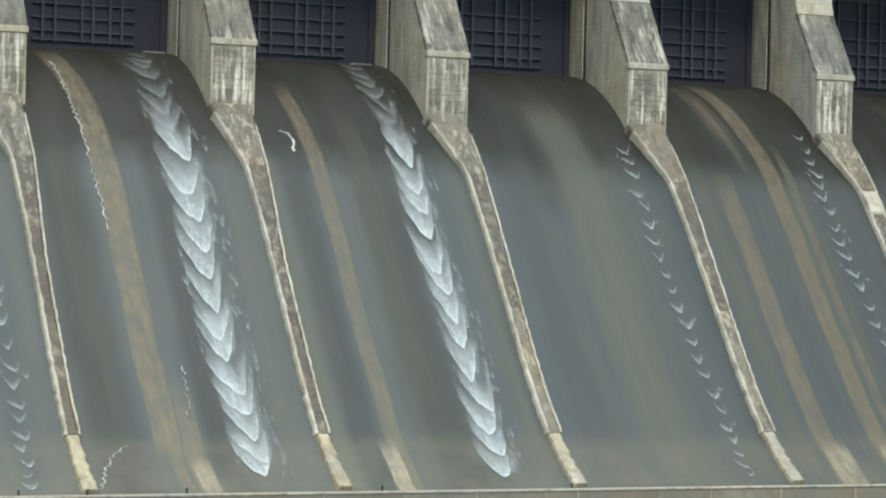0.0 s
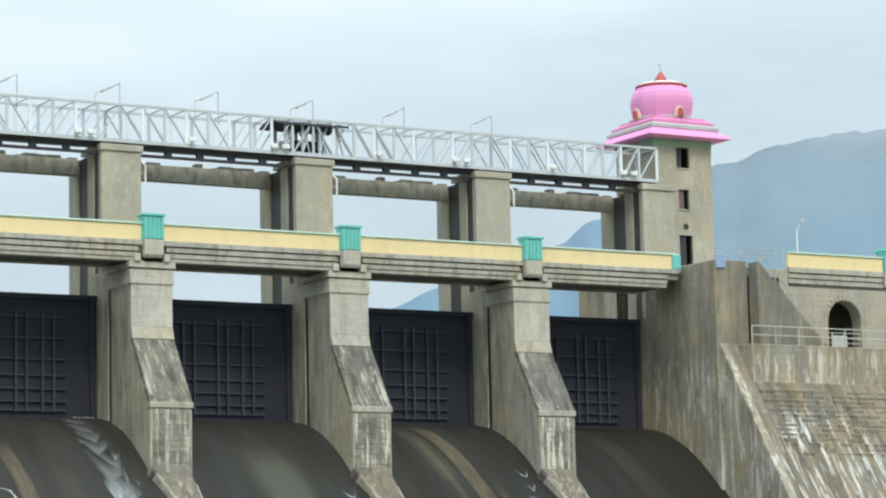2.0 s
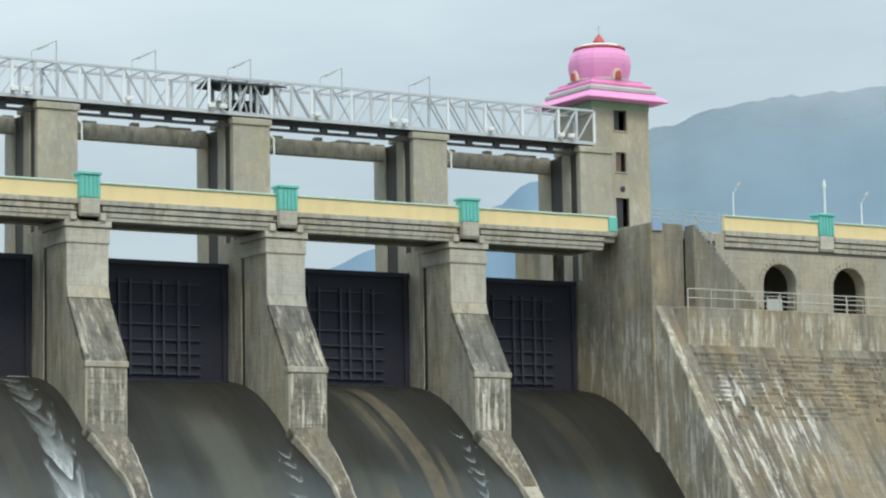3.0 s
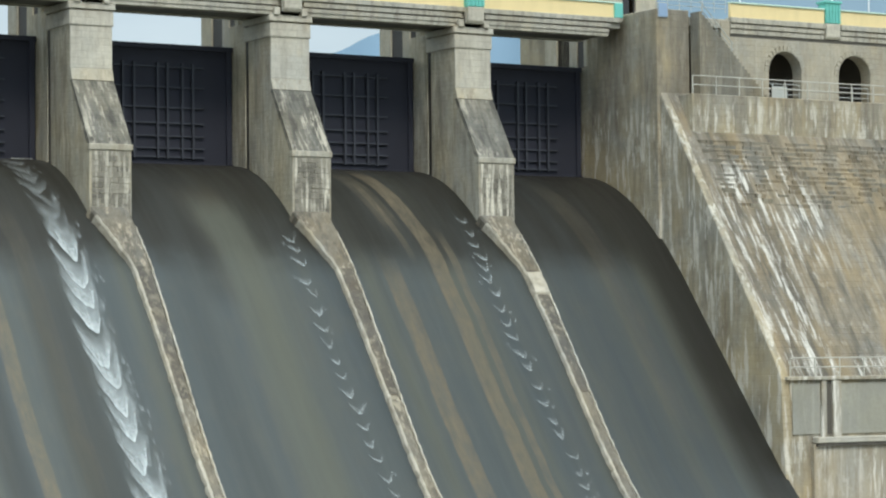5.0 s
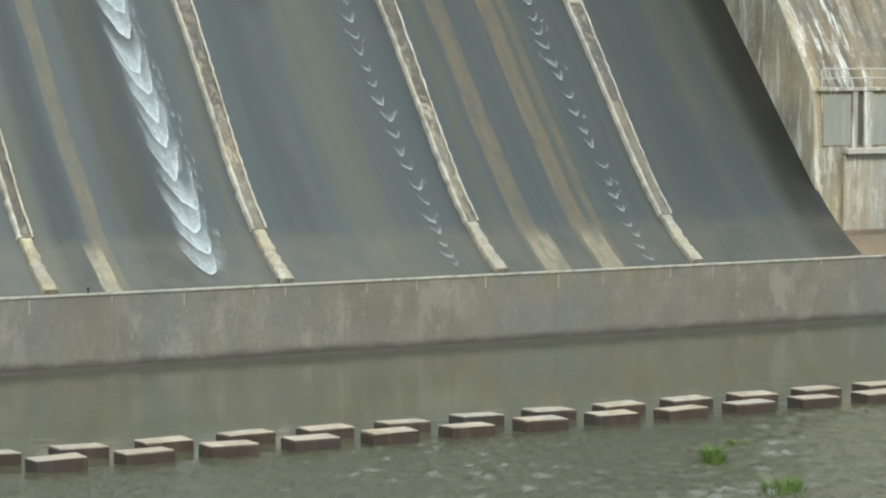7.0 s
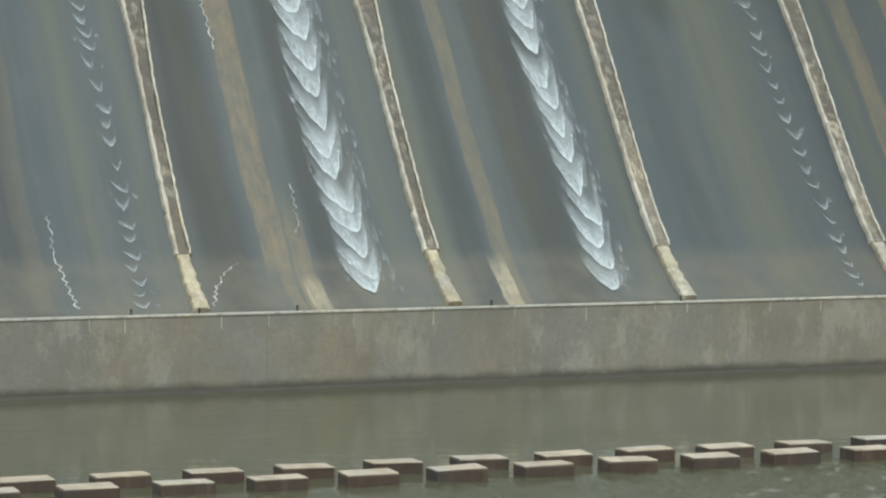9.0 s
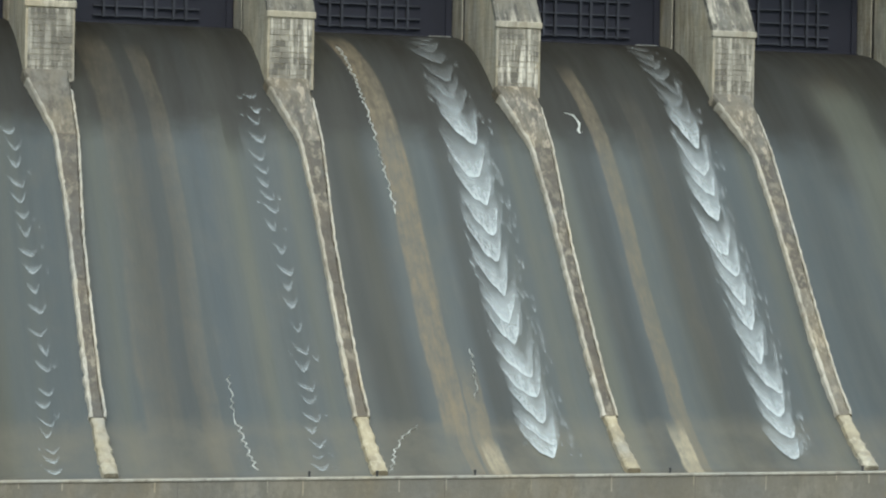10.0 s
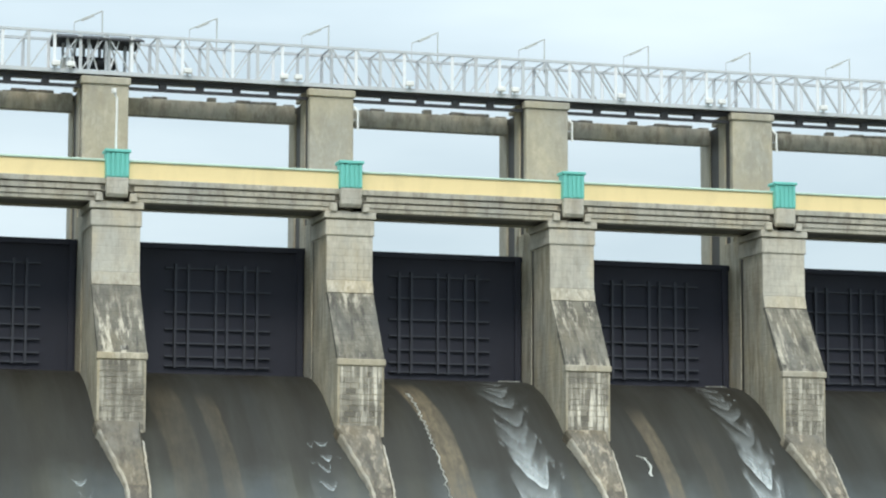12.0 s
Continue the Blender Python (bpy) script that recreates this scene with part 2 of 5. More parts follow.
def chute_material():
    """Thin water running over dark concrete: long bands down the flow, tan stains, a paler apron at the foot."""
    m = Mat("wet_spillway", 0.45)
    m.b.inputs["Specular IOR Level"].default_value = 0.3
    x, y, z = m.xyz()
    c = m.ramp(m.noise(0.42, 3, (1, 0.025, 0.015), 0.55, (4.3, 0, 0)), (0.34, (0.070, 0.083, 0.088)), (0.5, (0.082, 0.092, 0.090)),
               (0.66, (0.100, 0.104, 0.085)))
    c = m.mix(m.ramp(m.noise(2.2, 3, (1, 0.04, 0.03), 0.6, (9, 3, 1)), (0.5, 0.0), (0.72, 0.25)), c, (0.060, 0.063, 0.061))
    c = m.mix(m.ramp(m.noise(0.8, 5, (1, 0.6, 0.5), 0.6, (2, 8, 1)), (0.5, 0.0), (0.8, 0.35)), c, (0.118, 0.112, 0.090))
    # darker brown towards the crest
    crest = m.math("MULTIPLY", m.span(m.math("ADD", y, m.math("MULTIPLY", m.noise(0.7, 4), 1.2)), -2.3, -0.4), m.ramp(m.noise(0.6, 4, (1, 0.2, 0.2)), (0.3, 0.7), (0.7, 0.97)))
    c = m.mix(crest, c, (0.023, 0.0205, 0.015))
    wob = m.math("MULTIPLY", m.math("SUBTRACT", m.noise(0.16, 4, (0.3, 1, 0.6), 0.6), 0.5), 0.8)
    bend = m.math("MULTIPLY", m.math("MAXIMUM", m.math("ADD", y, 1.5), 0.0), 0.15)
    xs = m.math("ADD", m.math("ADD", x, wob), bend)
    grain = m.ramp(m.noise(3.0, 5, (1.4, 0.2, 0.15), 0.7), (0.3, 0.4), (0.65, 1.0))
    grain = m.math("MULTIPLY", grain, m.ramp(m.noise(1.6, 6, (1, 0.7, 0.6), 0.72, (7, 7, 3)), (0.35, 0.45), (0.6, 1.0)))
    moss = (0.102, 0.109, 0.087)
    # tan silt, pale lime, and dim for darker bands, one along the abutment wall
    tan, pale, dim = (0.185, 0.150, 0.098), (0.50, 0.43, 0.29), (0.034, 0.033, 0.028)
    for centre, half, top, foot, amount, colour in (
            (-8.0, 0.62, 5.0, -12.0, 1.0, tan), (2.35, 0.42, 2.5, -14.7, 0.75, tan), (24.0, 0.55, -1.5, -14.7, 0.95, tan),
            (26.95, 0.50, 5.5, -14.7, 1.0, tan), (28.0, 0.24, 0.0, -14.0, 0.7, tan), (25.6, 0.2, 4.0, -1.0, 0.5, tan), (-18.4, 0.45, 3.0, -14.7, 0.35, tan),
            (-6.9, 0.45, -9.6, -14.7, 0.95, tan), (-7.75, 0.3, -10.4, -14.7, 0.8, tan), (15.7, 1.7, 3.0, -11.0, 0.22, tan),
            (-20.3, 0.8, 4.0, -12.0, 0.3, tan), (4.6, 0.5, 1.0, -10.0, 0.3, tan), (37.4, 0.7, 4.0, -8.0, 0.2, tan), (25.6, 0.6, 5.0, 0.5, 0.35, tan),
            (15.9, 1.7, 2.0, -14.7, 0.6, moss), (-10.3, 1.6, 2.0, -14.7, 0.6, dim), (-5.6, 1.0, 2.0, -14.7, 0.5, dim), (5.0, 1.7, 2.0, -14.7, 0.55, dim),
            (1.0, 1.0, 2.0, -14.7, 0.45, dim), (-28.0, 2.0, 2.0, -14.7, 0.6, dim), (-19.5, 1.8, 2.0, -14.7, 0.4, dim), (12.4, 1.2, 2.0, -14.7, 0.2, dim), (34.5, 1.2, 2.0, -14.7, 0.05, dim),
            (1.95, 0.42, -11.9, -14.7, 0.9, pale), (24.3, 0.72, -12.0, -14.7, 0.85, pale), (27.3, 0.62, -12.0, -14.7, 0.85, pale),
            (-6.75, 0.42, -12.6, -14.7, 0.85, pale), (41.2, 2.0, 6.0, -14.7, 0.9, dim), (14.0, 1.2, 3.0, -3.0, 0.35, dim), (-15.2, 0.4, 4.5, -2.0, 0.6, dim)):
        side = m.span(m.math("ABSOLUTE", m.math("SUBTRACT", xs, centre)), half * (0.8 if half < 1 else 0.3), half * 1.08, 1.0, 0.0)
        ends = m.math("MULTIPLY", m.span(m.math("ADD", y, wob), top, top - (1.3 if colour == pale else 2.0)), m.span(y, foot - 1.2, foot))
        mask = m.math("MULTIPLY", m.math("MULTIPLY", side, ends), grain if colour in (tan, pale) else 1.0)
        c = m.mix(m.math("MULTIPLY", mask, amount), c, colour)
    foot = m.math("MULTIPLY", m.span(m.math("ADD", y, m.math("MULTIPLY", m.math("SUBTRACT", m.noise(0.5, 5, rough=0.65), 0.5), 2.2)), -11.7, -12.6), m.ramp(m.noise(0.5, 5), (0.35, 0.3), (0.65, 0.95)))
    c = m.mix(m.math("MULTIPLY", foot, 0.55), c, (0.165, 0.145, 0.105))
    m.color(c)
    m.rough(m.ramp(m.noise(1.5, 3, (1, 0.1, 0.1)), (0.3, 0.52), (0.7, 0.7)))
    h = m.math("ADD", m.noise(7, 4, (1, 0.3, 0.25)), m.math("MULTIPLY", m.noise(1.6, 3, (1, 0.05, 0.04)), 1.2))
    m.bump(h, 0.12, 0.05)
    return m.m


CHUTE = chute_material()


def pool_material():
    """Murky green water: smooth in the basin, ruffled past the blocks."""
    m = Mat("pool_water", 0.08)
    x, y, z = m.xyz()
    m.color(m.ramp(m.noise(0.12, 3, (0.5, 1, 1)), (0.3, (0.068, 0.068, 0.040)), (0.7, (0.088, 0.087, 0.055))))
    m.rough(m.span(y, -38, -44, 0.06, 0.2))
    m.bump(m.math("ADD", m.noise(1.2, 3, (0.6, 1, 1)), m.math("MULTIPLY", m.noise(7, 3), m.span(y, -39.5, -42))), 0.35, 0.05)
    return m.m


POOL = pool_material()


def ground_material():
    m = Mat("bank_ground", 0.95)
    c = m.ramp(m.noise(0.08, 6), (0.35, (0.06, 0.085, 0.03)), (0.65, (0.20, 0.16, 0.10)))
    m.color(m.mix(m.ramp(m.noise(2, 6), (0.4, 0.0), (0.7, 0.6)), c, (0.05, 0.06, 0.03))).bump(m.noise(1.5, 6), 0.5, 0.3)
    return m.m


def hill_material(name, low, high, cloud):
    """A hillside with distance haze painted into its colours; its top turns transparent, as in cloud, from the height
    given.
    """
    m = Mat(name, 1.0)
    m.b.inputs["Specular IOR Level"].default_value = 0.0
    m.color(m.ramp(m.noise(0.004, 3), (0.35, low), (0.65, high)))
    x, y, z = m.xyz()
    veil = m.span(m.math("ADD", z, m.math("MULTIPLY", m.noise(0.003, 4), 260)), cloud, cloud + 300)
    clear, mixer = m.n.new("ShaderNodeBsdfTransparent"), m.n.new("ShaderNodeMixShader")
    m.l.new(veil, mixer.inputs[0])
    m.l.new(m.b.outputs[0], mixer.inputs[1])
    m.l.new(clear.outputs[0], mixer.inputs[2])
    m.l.new(mixer.outputs[0], m.n["Material Output"].inputs["Surface"])
    return m.m


GROUND = ground_material()
APRON = concrete("brown_apron", (0.26, 0.19, 0.115), (0.14, 0.10, 0.06), (0.36, 0.29, 0.2), 0.3, 0.5, 0.0, 0.45)


# ---- mesh helpers ----
def obj(name, bm, material, parent=None, label=""):
    me = bpy.data.meshes.new(name)
    bm.normal_update()
    bm.to_mesh(me)
    bm.free()
    mats = material if isinstance(material, (list, tuple)) else [material]
    for k in mats:
        me.materials.append(k)
    ob = new(name, me)
    if parent:
        ob.parent = parent
    if label:
        ob["label"] = label
    return ob


def part(name, bm, material, parent, label=""):
    return obj(name, bm, material, parent, label)


def thing(name, label, category, group="", at=(0, 0, 0), kind=""):
    ob = new(name)
    ob.empty_display_size = 0.2
    ob.location = at
    return tagged(ob, label, category, group, kind)


def box(x0, x1, y0, y1, z0, z1, bevel=0.0, bm=None):
    own = bmesh.new()
    bmesh.ops.create_cube(own, size=1)
    for v in own.verts:
        v.co = Vector(((x0 + x1) / 2 + v.co.x * (x1 - x0), (y0 + y1) / 2 + v.co.y * (y1 - y0), (z0 + z1) / 2 + v.co.z * (z1 - z0)))
    if bevel:
        bmesh.ops.bevel(own, geom=own.edges[:], offset=bevel, segments=1, affect="EDGES", clamp_overlap=True)
    return own if bm is None else merge(bm, own)


def merge(bm, other):
    me = bpy.data.meshes.new("tmp")
    other.to_mesh(me)
    other.free()
    bm.from_mesh(me)
    bpy.data.meshes.remove(me)
    return bm


def prism(poly, x0, x1, bevel=0.0):
    """A solid with the outline poly in (y, z), from x0 to x1."""
    bm = bmesh.new()
    a = [bm.verts.new((x0, y, z)) for y, z in poly]
    b = [bm.verts.new((x1, y, z)) for y, z in poly]
    n = len(poly)
    bm.faces.new(a)
    bm.faces.new(b[::-1])
    for i in range(n):
        bm.faces.new((a[(i + 1) % n], a[i], b[i], b[(i + 1) % n]))
    bmesh.ops.recalc_face_normals(bm, faces=bm.faces)
    if bevel:
        edges = [e for e in bm.edges if e.calc_face_angle(0) > 0.4]
        bmesh.ops.bevel(bm, geom=edges, offset=bevel, segments=1, affect="EDGES", clamp_overlap=True)
    return bm


def bar(p, q, w, d=None, bm=None):
    """A straight member of rectangular section from p to q."""
    p, q = Vector(p), Vector(q)
    d = d or w
    own = bmesh.new()
    bmesh.ops.create_cube(own, size=1)
    m = Matrix.Translation((p + q) / 2) @ (q - p).to_track_quat("Z", "Y").to_matrix().to_4x4()
    ln = (q - p).length
    for v in own.verts:
        v.co = m @ Vector((v.co.x * w, v.co.y * d, v.co.z * ln))
    return own if bm is None else merge(bm, own)


def rod(p, q, r, sides=8, bm=None, r2=None):
    p, q = Vector(p), Vector(q)
    own = bmesh.new()
    bmesh.ops.create_cone(own, cap_ends=True, segments=sides, radius1=r, radius2=r if r2 is None else r2, depth=(q - p).length)
    own.transform(Matrix.Translation((p + q) / 2) @ (q - p).to_track_quat("Z", "Y").to_matrix().to_4x4())
    return own if bm is None else merge(bm, own)


# ---- the spillway's shape ----
CREST_Z, GATE_Y, SILL_Y, SILL_Z = 22.7, 7.0, -14.7, 3.17
BAY, PIER_W = 11.0, 2.2
PIERS = range(-3, 4)
ABUT_X = 41.9
LEFT_X = -46.0
HOIST_Y = -0.45


def chute_z(y):
    """Height of the spillway's face: a flat crest, a parabola, a straight chute, a curved foot."""
    if y > GATE_Y:
        return CREST_Z
    if y > -2.95:
        return CREST_Z - 0.0653 * (GATE_Y - y) ** 2
    if y > -10.2:
        return 16.24 - 1.24 * (-2.95 - y)
    u = (-10.2 - y) / 4.5
    return 7.25 - 4.5 * (1.24 * u - 0.667 * u * u / 2)


def chute_normal(y):
    s = (chute_z(y + 0.05) - chute_z(y - 0.05)) / 0.1
    return Vector((0, -s, 1)).normalized()


def spillway():
    n = 70
    poly = [(14.0, CREST_Z - 6), (12.0, CREST_Z - 0.4), (10.0, CREST_Z)]
    poly += [(GATE_Y + (SILL_Y - GATE_Y) * i / n, chute_z(GATE_Y + (SILL_Y - GATE_Y) * i / n)) for i in range(n + 1)]
    poly += [(SILL_Y, -4.0), (14.0, -4.0)]
    bm = prism(poly, LEFT_X, ABUT_X + 0.3)
    for f in bm.faces:
        f.smooth = abs(f.normal.x) < 0.5 and f.normal.z > 0.3
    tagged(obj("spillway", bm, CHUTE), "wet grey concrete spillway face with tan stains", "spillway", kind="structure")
    # end sill, a low wall that the chute runs out over
    bm = box(LEFT_X, 60, SILL_Y - 0.55, SILL_Y - 0.004, -4, SILL_Z + 0.02, 0.05)
    tagged(obj("end_sill", bm, SILL), "stained grey-brown concrete sill wall above the pool", "wall", kind="structure")
    sill = bpy.data.objects["end_sill"]
    rng = random.Random(3)
    for i in range(26):
        x = -30 + 3.1 * i + rng.uniform(-1.2, 1.2)
        part("lime_drip", box(x, x + rng.uniform(0.02, 0.06), SILL_Y - 0.556, SILL_Y - 0.545, SILL_Z - rng.uniform(0.25, 0.75), SILL_Z - 0.07), PALE, sill, "pale lime drip")
    for i in range(9):
        x = -31.4 + 11.0 * i
        part("joint", box(x, x + 0.014, SILL_Y - 0.554, SILL_Y - 0.54, -1.0, SILL_Z - 0.08), SHADE_STAIN, sill, "dark joint between pours")
    bm = box(LEFT_X, 60, SILL_Y - 0.6, SILL_Y - 0.52, SILL_Z - 0.07, SILL_Z + 0.035, 0.02)
    tagged(obj("sill_lip", bm, GIRDER), "pale lip along the sill's top", "wall", kind="structure")
    bm = box(LEFT_X, 60, SILL_Y - 0.58, SILL_Y - 0.55, -3.9, 0.12)
    tagged(obj("sill_footing", bm, SHADE_STAIN), "dark wet footing of the sill", "wall", kind="structure")


spillway()


def ground_z(x, y):
    d = max(0.0, min(1.0, (-70 - y) / 35))
    side = max(0.0, min(1.0, (x - 75) / 40))
    left = max(0.0, min(1.0, (-60 - x) / 30))
    far = max(0.0, min(1.0, (y - 200) / 600))
    return -3.0 + 10.8 * d * d * (3 - 2 * d) + 12 * side + 12 * left + 10 * far


def ground():
    xs = [-3500, -1500, -600, -300, -160] + list(range(-120, 161, 10)) + [220, 400, 800, 1600, 3500]
    ys = [-3500, -1500, -600, -300, -180] + list(range(-140, 41, 10)) + [80, 200, 500, 900, 1800, 3500]
    bm = bmesh.new()
    grid = [[bm.verts.new((x, y, ground_z(x, y) + 0.25 * noise.noise((x * 0.05, y * 0.05, 0)))) for x in xs] for y in ys]
    for j in range(len(ys) - 1):
        for i in range(len(xs) - 1):
            bm.faces.new((grid[j][i], grid[j][i + 1], grid[j + 1][i + 1], grid[j + 1][i]))
    for f in bm.faces:
        f.smooth = True
    tagged(obj("ground", bm, GROUND), "brown and green river bank ground", "ground", kind="structure")
    bm = bmesh.new()
    for x0, x1, y0, y1 in ((-120, 110, -38.6, SILL_Y - 0.3), (-120, -32, -95, -38.6), (48, 110, -95, -38.6), (-32, 48, -95, -74)):
        bm.faces.new([bm.verts.new(c) for c in ((x0, y0, 0), (x1, y0, 0), (x1, y1, 0), (x0, y1, 0))])
    tagged(obj("stilling_pool_water", bm, POOL), "murky green pool water, ruffled past the blocks", "water", kind="structure")
    # ruffled shallows past the blocks
    nx, ny = 400, 140
    verts, faces = [], []
    for j in range(ny + 1):
        y = -74 + 35.4 * j / ny
        for i in range(nx + 1):
            x = -32 + 80 * i / nx
            amp = max(0.0, min(1.0, (-39.4 - y + 1.2 * noise.noise((x * 0.2, y * 0.2, 3))) / 2.5)) * min(1.0, (y + 74) / 3)
            z = 0.10 * noise.noise((x * 1.9, y * 1.1, 0)) + 0.14 * noise.noise((x * 3.4, y * 2.1, 5)) + 0.06 * noise.noise((x * 0.5, y * 0.4, 9))
            verts.append((x, y, amp * z * (0.6 + 0.8 * abs(noise.noise((x * 0.12, y * 0.2, 7))))))
    for j in range(ny):
        for i in range(nx):
            a = j * (nx + 1) + i
            faces.append((a, a + 1, a + nx + 2, a + nx + 1))
    me = bpy.data.meshes.new("ruffled_water")
    me.from_pydata(verts, [], faces)
    me.materials.append(POOL)
    me.polygons.foreach_set("use_smooth", [True] * len(faces))
    tagged(new("ruffled_water", me), "grey-green water ruffled by the current past the blocks", "water", kind="structure")
    bm = bmesh.new()
    q = [bm.verts.new(c) for c in ((-900, 12.5, 27.0), (400, 12.5, 27.0), (400, 900, 27.0), (-900, 900, 27.0))]
    bm.faces.new(q)
    tagged(obj("reservoir_water", bm, POOL), "calm reservoir water behind the gates", "water", kind="structure")


ground()


def hills():
    def ridge(name, label, dist, points, low, high, seed, cloud):
        """A long hill whose skyline runs through (bearing, elevation) in degrees."""
        bm = bmesh.new()
        rows = []
        a0, a1 = points[0][0], points[-1][0]
        n = 120
        for i in range(n + 1):
            a = a0 + (a1 - a0) * i / n
            k = max(j for j in range(len(points) - 1) if points[j][0] <= a + 1e-9)
            (pa, pe), (qa, qe) = points[k], points[k + 1]
            u = (a - pa) / (qa - pa)
            e = pe + (qe - pe) * u * u * (3 - 2 * u) + 0.10 * noise.noise((a * 1.3, seed, 0)) + 0.04 * noise.noise((a * 5, seed, 4))
            top = EYE.z + dist * math.tan(radians(e))
            col = []
            for back, share in ((-520, 0.0), (-300, 0.35), (-130, 0.75), (0, 1.0), (300, 0.6), (600, 0.0)):
                r = dist + back
                h = (top + 8) * share - 8 + (12 * noise.noise((a * 0.4, back * 0.01, seed)) if 0 < share < 1 else 0)
                col.append(bm.verts.new((EYE.x + r * math.sin(radians(a)), EYE.y + r * math.cos(radians(a)), h)))
            rows.append(col)
        for r0, r1 in zip(rows, rows[1:]):
            for j in range(len(r0) - 1):
                bm.faces.new((r0[j], r1[j], r1[j + 1], r0[j + 1]))
        bmesh.ops.recalc_face_normals(bm, faces=bm.faces)
        for f in bm.faces:
            f.smooth = True
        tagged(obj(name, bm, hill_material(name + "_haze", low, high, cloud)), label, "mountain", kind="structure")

    ridge("far_mountain", "mountain painted haze-blue, its top fading in cloud", 3200,
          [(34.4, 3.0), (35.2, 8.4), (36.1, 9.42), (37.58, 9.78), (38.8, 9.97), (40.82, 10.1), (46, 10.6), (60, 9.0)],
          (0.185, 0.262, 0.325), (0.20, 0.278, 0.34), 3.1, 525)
    ridge("near_hill", "lower hill painted haze-blue behind the dam", 2300,
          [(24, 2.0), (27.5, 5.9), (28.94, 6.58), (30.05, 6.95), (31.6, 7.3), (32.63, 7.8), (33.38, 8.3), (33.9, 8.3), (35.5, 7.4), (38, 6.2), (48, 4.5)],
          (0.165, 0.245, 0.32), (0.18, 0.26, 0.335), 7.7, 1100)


hills()


# ---- piers ----
def pier_stones(pier):
    """Squared stones, a little proud, on the nose and on its slope."""
    rng = random.Random(5)
    meshes = []
    for k in range(4):
        bm = box(-0.5, 0.5, -0.5, 0.5, -0.5, 0.5)
        for v in bm.verts:
            v.co += Vector((rng.uniform(-0.04, 0.04), 0, rng.uniform(-0.05, 0.05)))
        me = bpy.data.meshes.new("stone")
        bm.to_mesh(me)
        bm.free()
        meshes.append(me)

    def lay(z0, z1, place, tilt, material, half):
        rows = int((z1 - z0) / 0.245)
        rh = (z1 - z0) / rows
        for r in range(rows):
            x = -half + (0.0 if r % 2 else -0.2)
            while x < half - 0.06:
                w = rng.uniform(0.36, 0.52)
                a, b = max(x, -half + 0.02), min(x + w, half - 0.02)
                if b - a > 0.12:
                    y, z = place(z0 + (r + 0.5) * rh)
                    ob = new("stone", material[rng.randrange(len(material))])
                    ob.matrix_basis = Matrix.Translation(((a + b) / 2, y, z)) @ Euler((tilt, 0, 0)).to_matrix().to_4x4() @ \
                        Matrix.Diagonal((b - a - 0.022, 0.12 + rng.uniform(0, 0.05), rh - 0.022, 1))
                    ob.parent = pier
                x += w

    def dressed(mat):
        out = []
        for me in meshes:
            c = me.copy()
            c.materials.append(mat)
            out.append(c)
        return out

    lay(19.35, 22.72, lambda z: (0.045, z), 0, dressed(STONE), 1.02)
    s = 2.3 / 3.55
    lay(23.1, 25.6, lambda z: (0.04 + (z - 23.0) * s, z), -math.atan(s), dressed(STONE_DARK), 1.06)


def stone_material(name, base, dark, pale, streak):
    m = Mat(name, 0.9)
    c = m.ramp(m.random(), (0.0, tuple(v * 0.55 for v in base)), (0.5, base), (0.95, tuple(v * 1.25 for v in base)))
    c = m.mix(m.ramp(m.noise(0.45, 4), (0.38, 0.0), (0.62, 0.8)), c, dark)
    run = m.noise(1.0, 5, (4.5, 4.5, 0.35), 0.6, (3, 2, 1))
    c = m.mix(m.math("MULTIPLY", m.math("MULTIPLY", m.ramp(m.noise(0.4, 3, (1, 1, 1), 0.5, (6, 6, 6)), (0.4, 0.15), (0.6, 1.0)), m.ramp(run, (0.47, 0.0), (0.60, 1.0))), streak), c, pale)
    m.color(c).bump(m.noise(10, 6, rough=0.7), 0.6, 0.05)
    return m.m


STONE = stone_material("nose_stone", (0.31, 0.29, 0.24), (0.14, 0.13, 0.11), (0.76, 0.72, 0.62), 1.0)
STONE_DARK = stone_material("slope_stone", (0.17, 0.158, 0.13), (0.06, 0.057, 0.05), (0.66, 0.63, 0.56), 0.5)


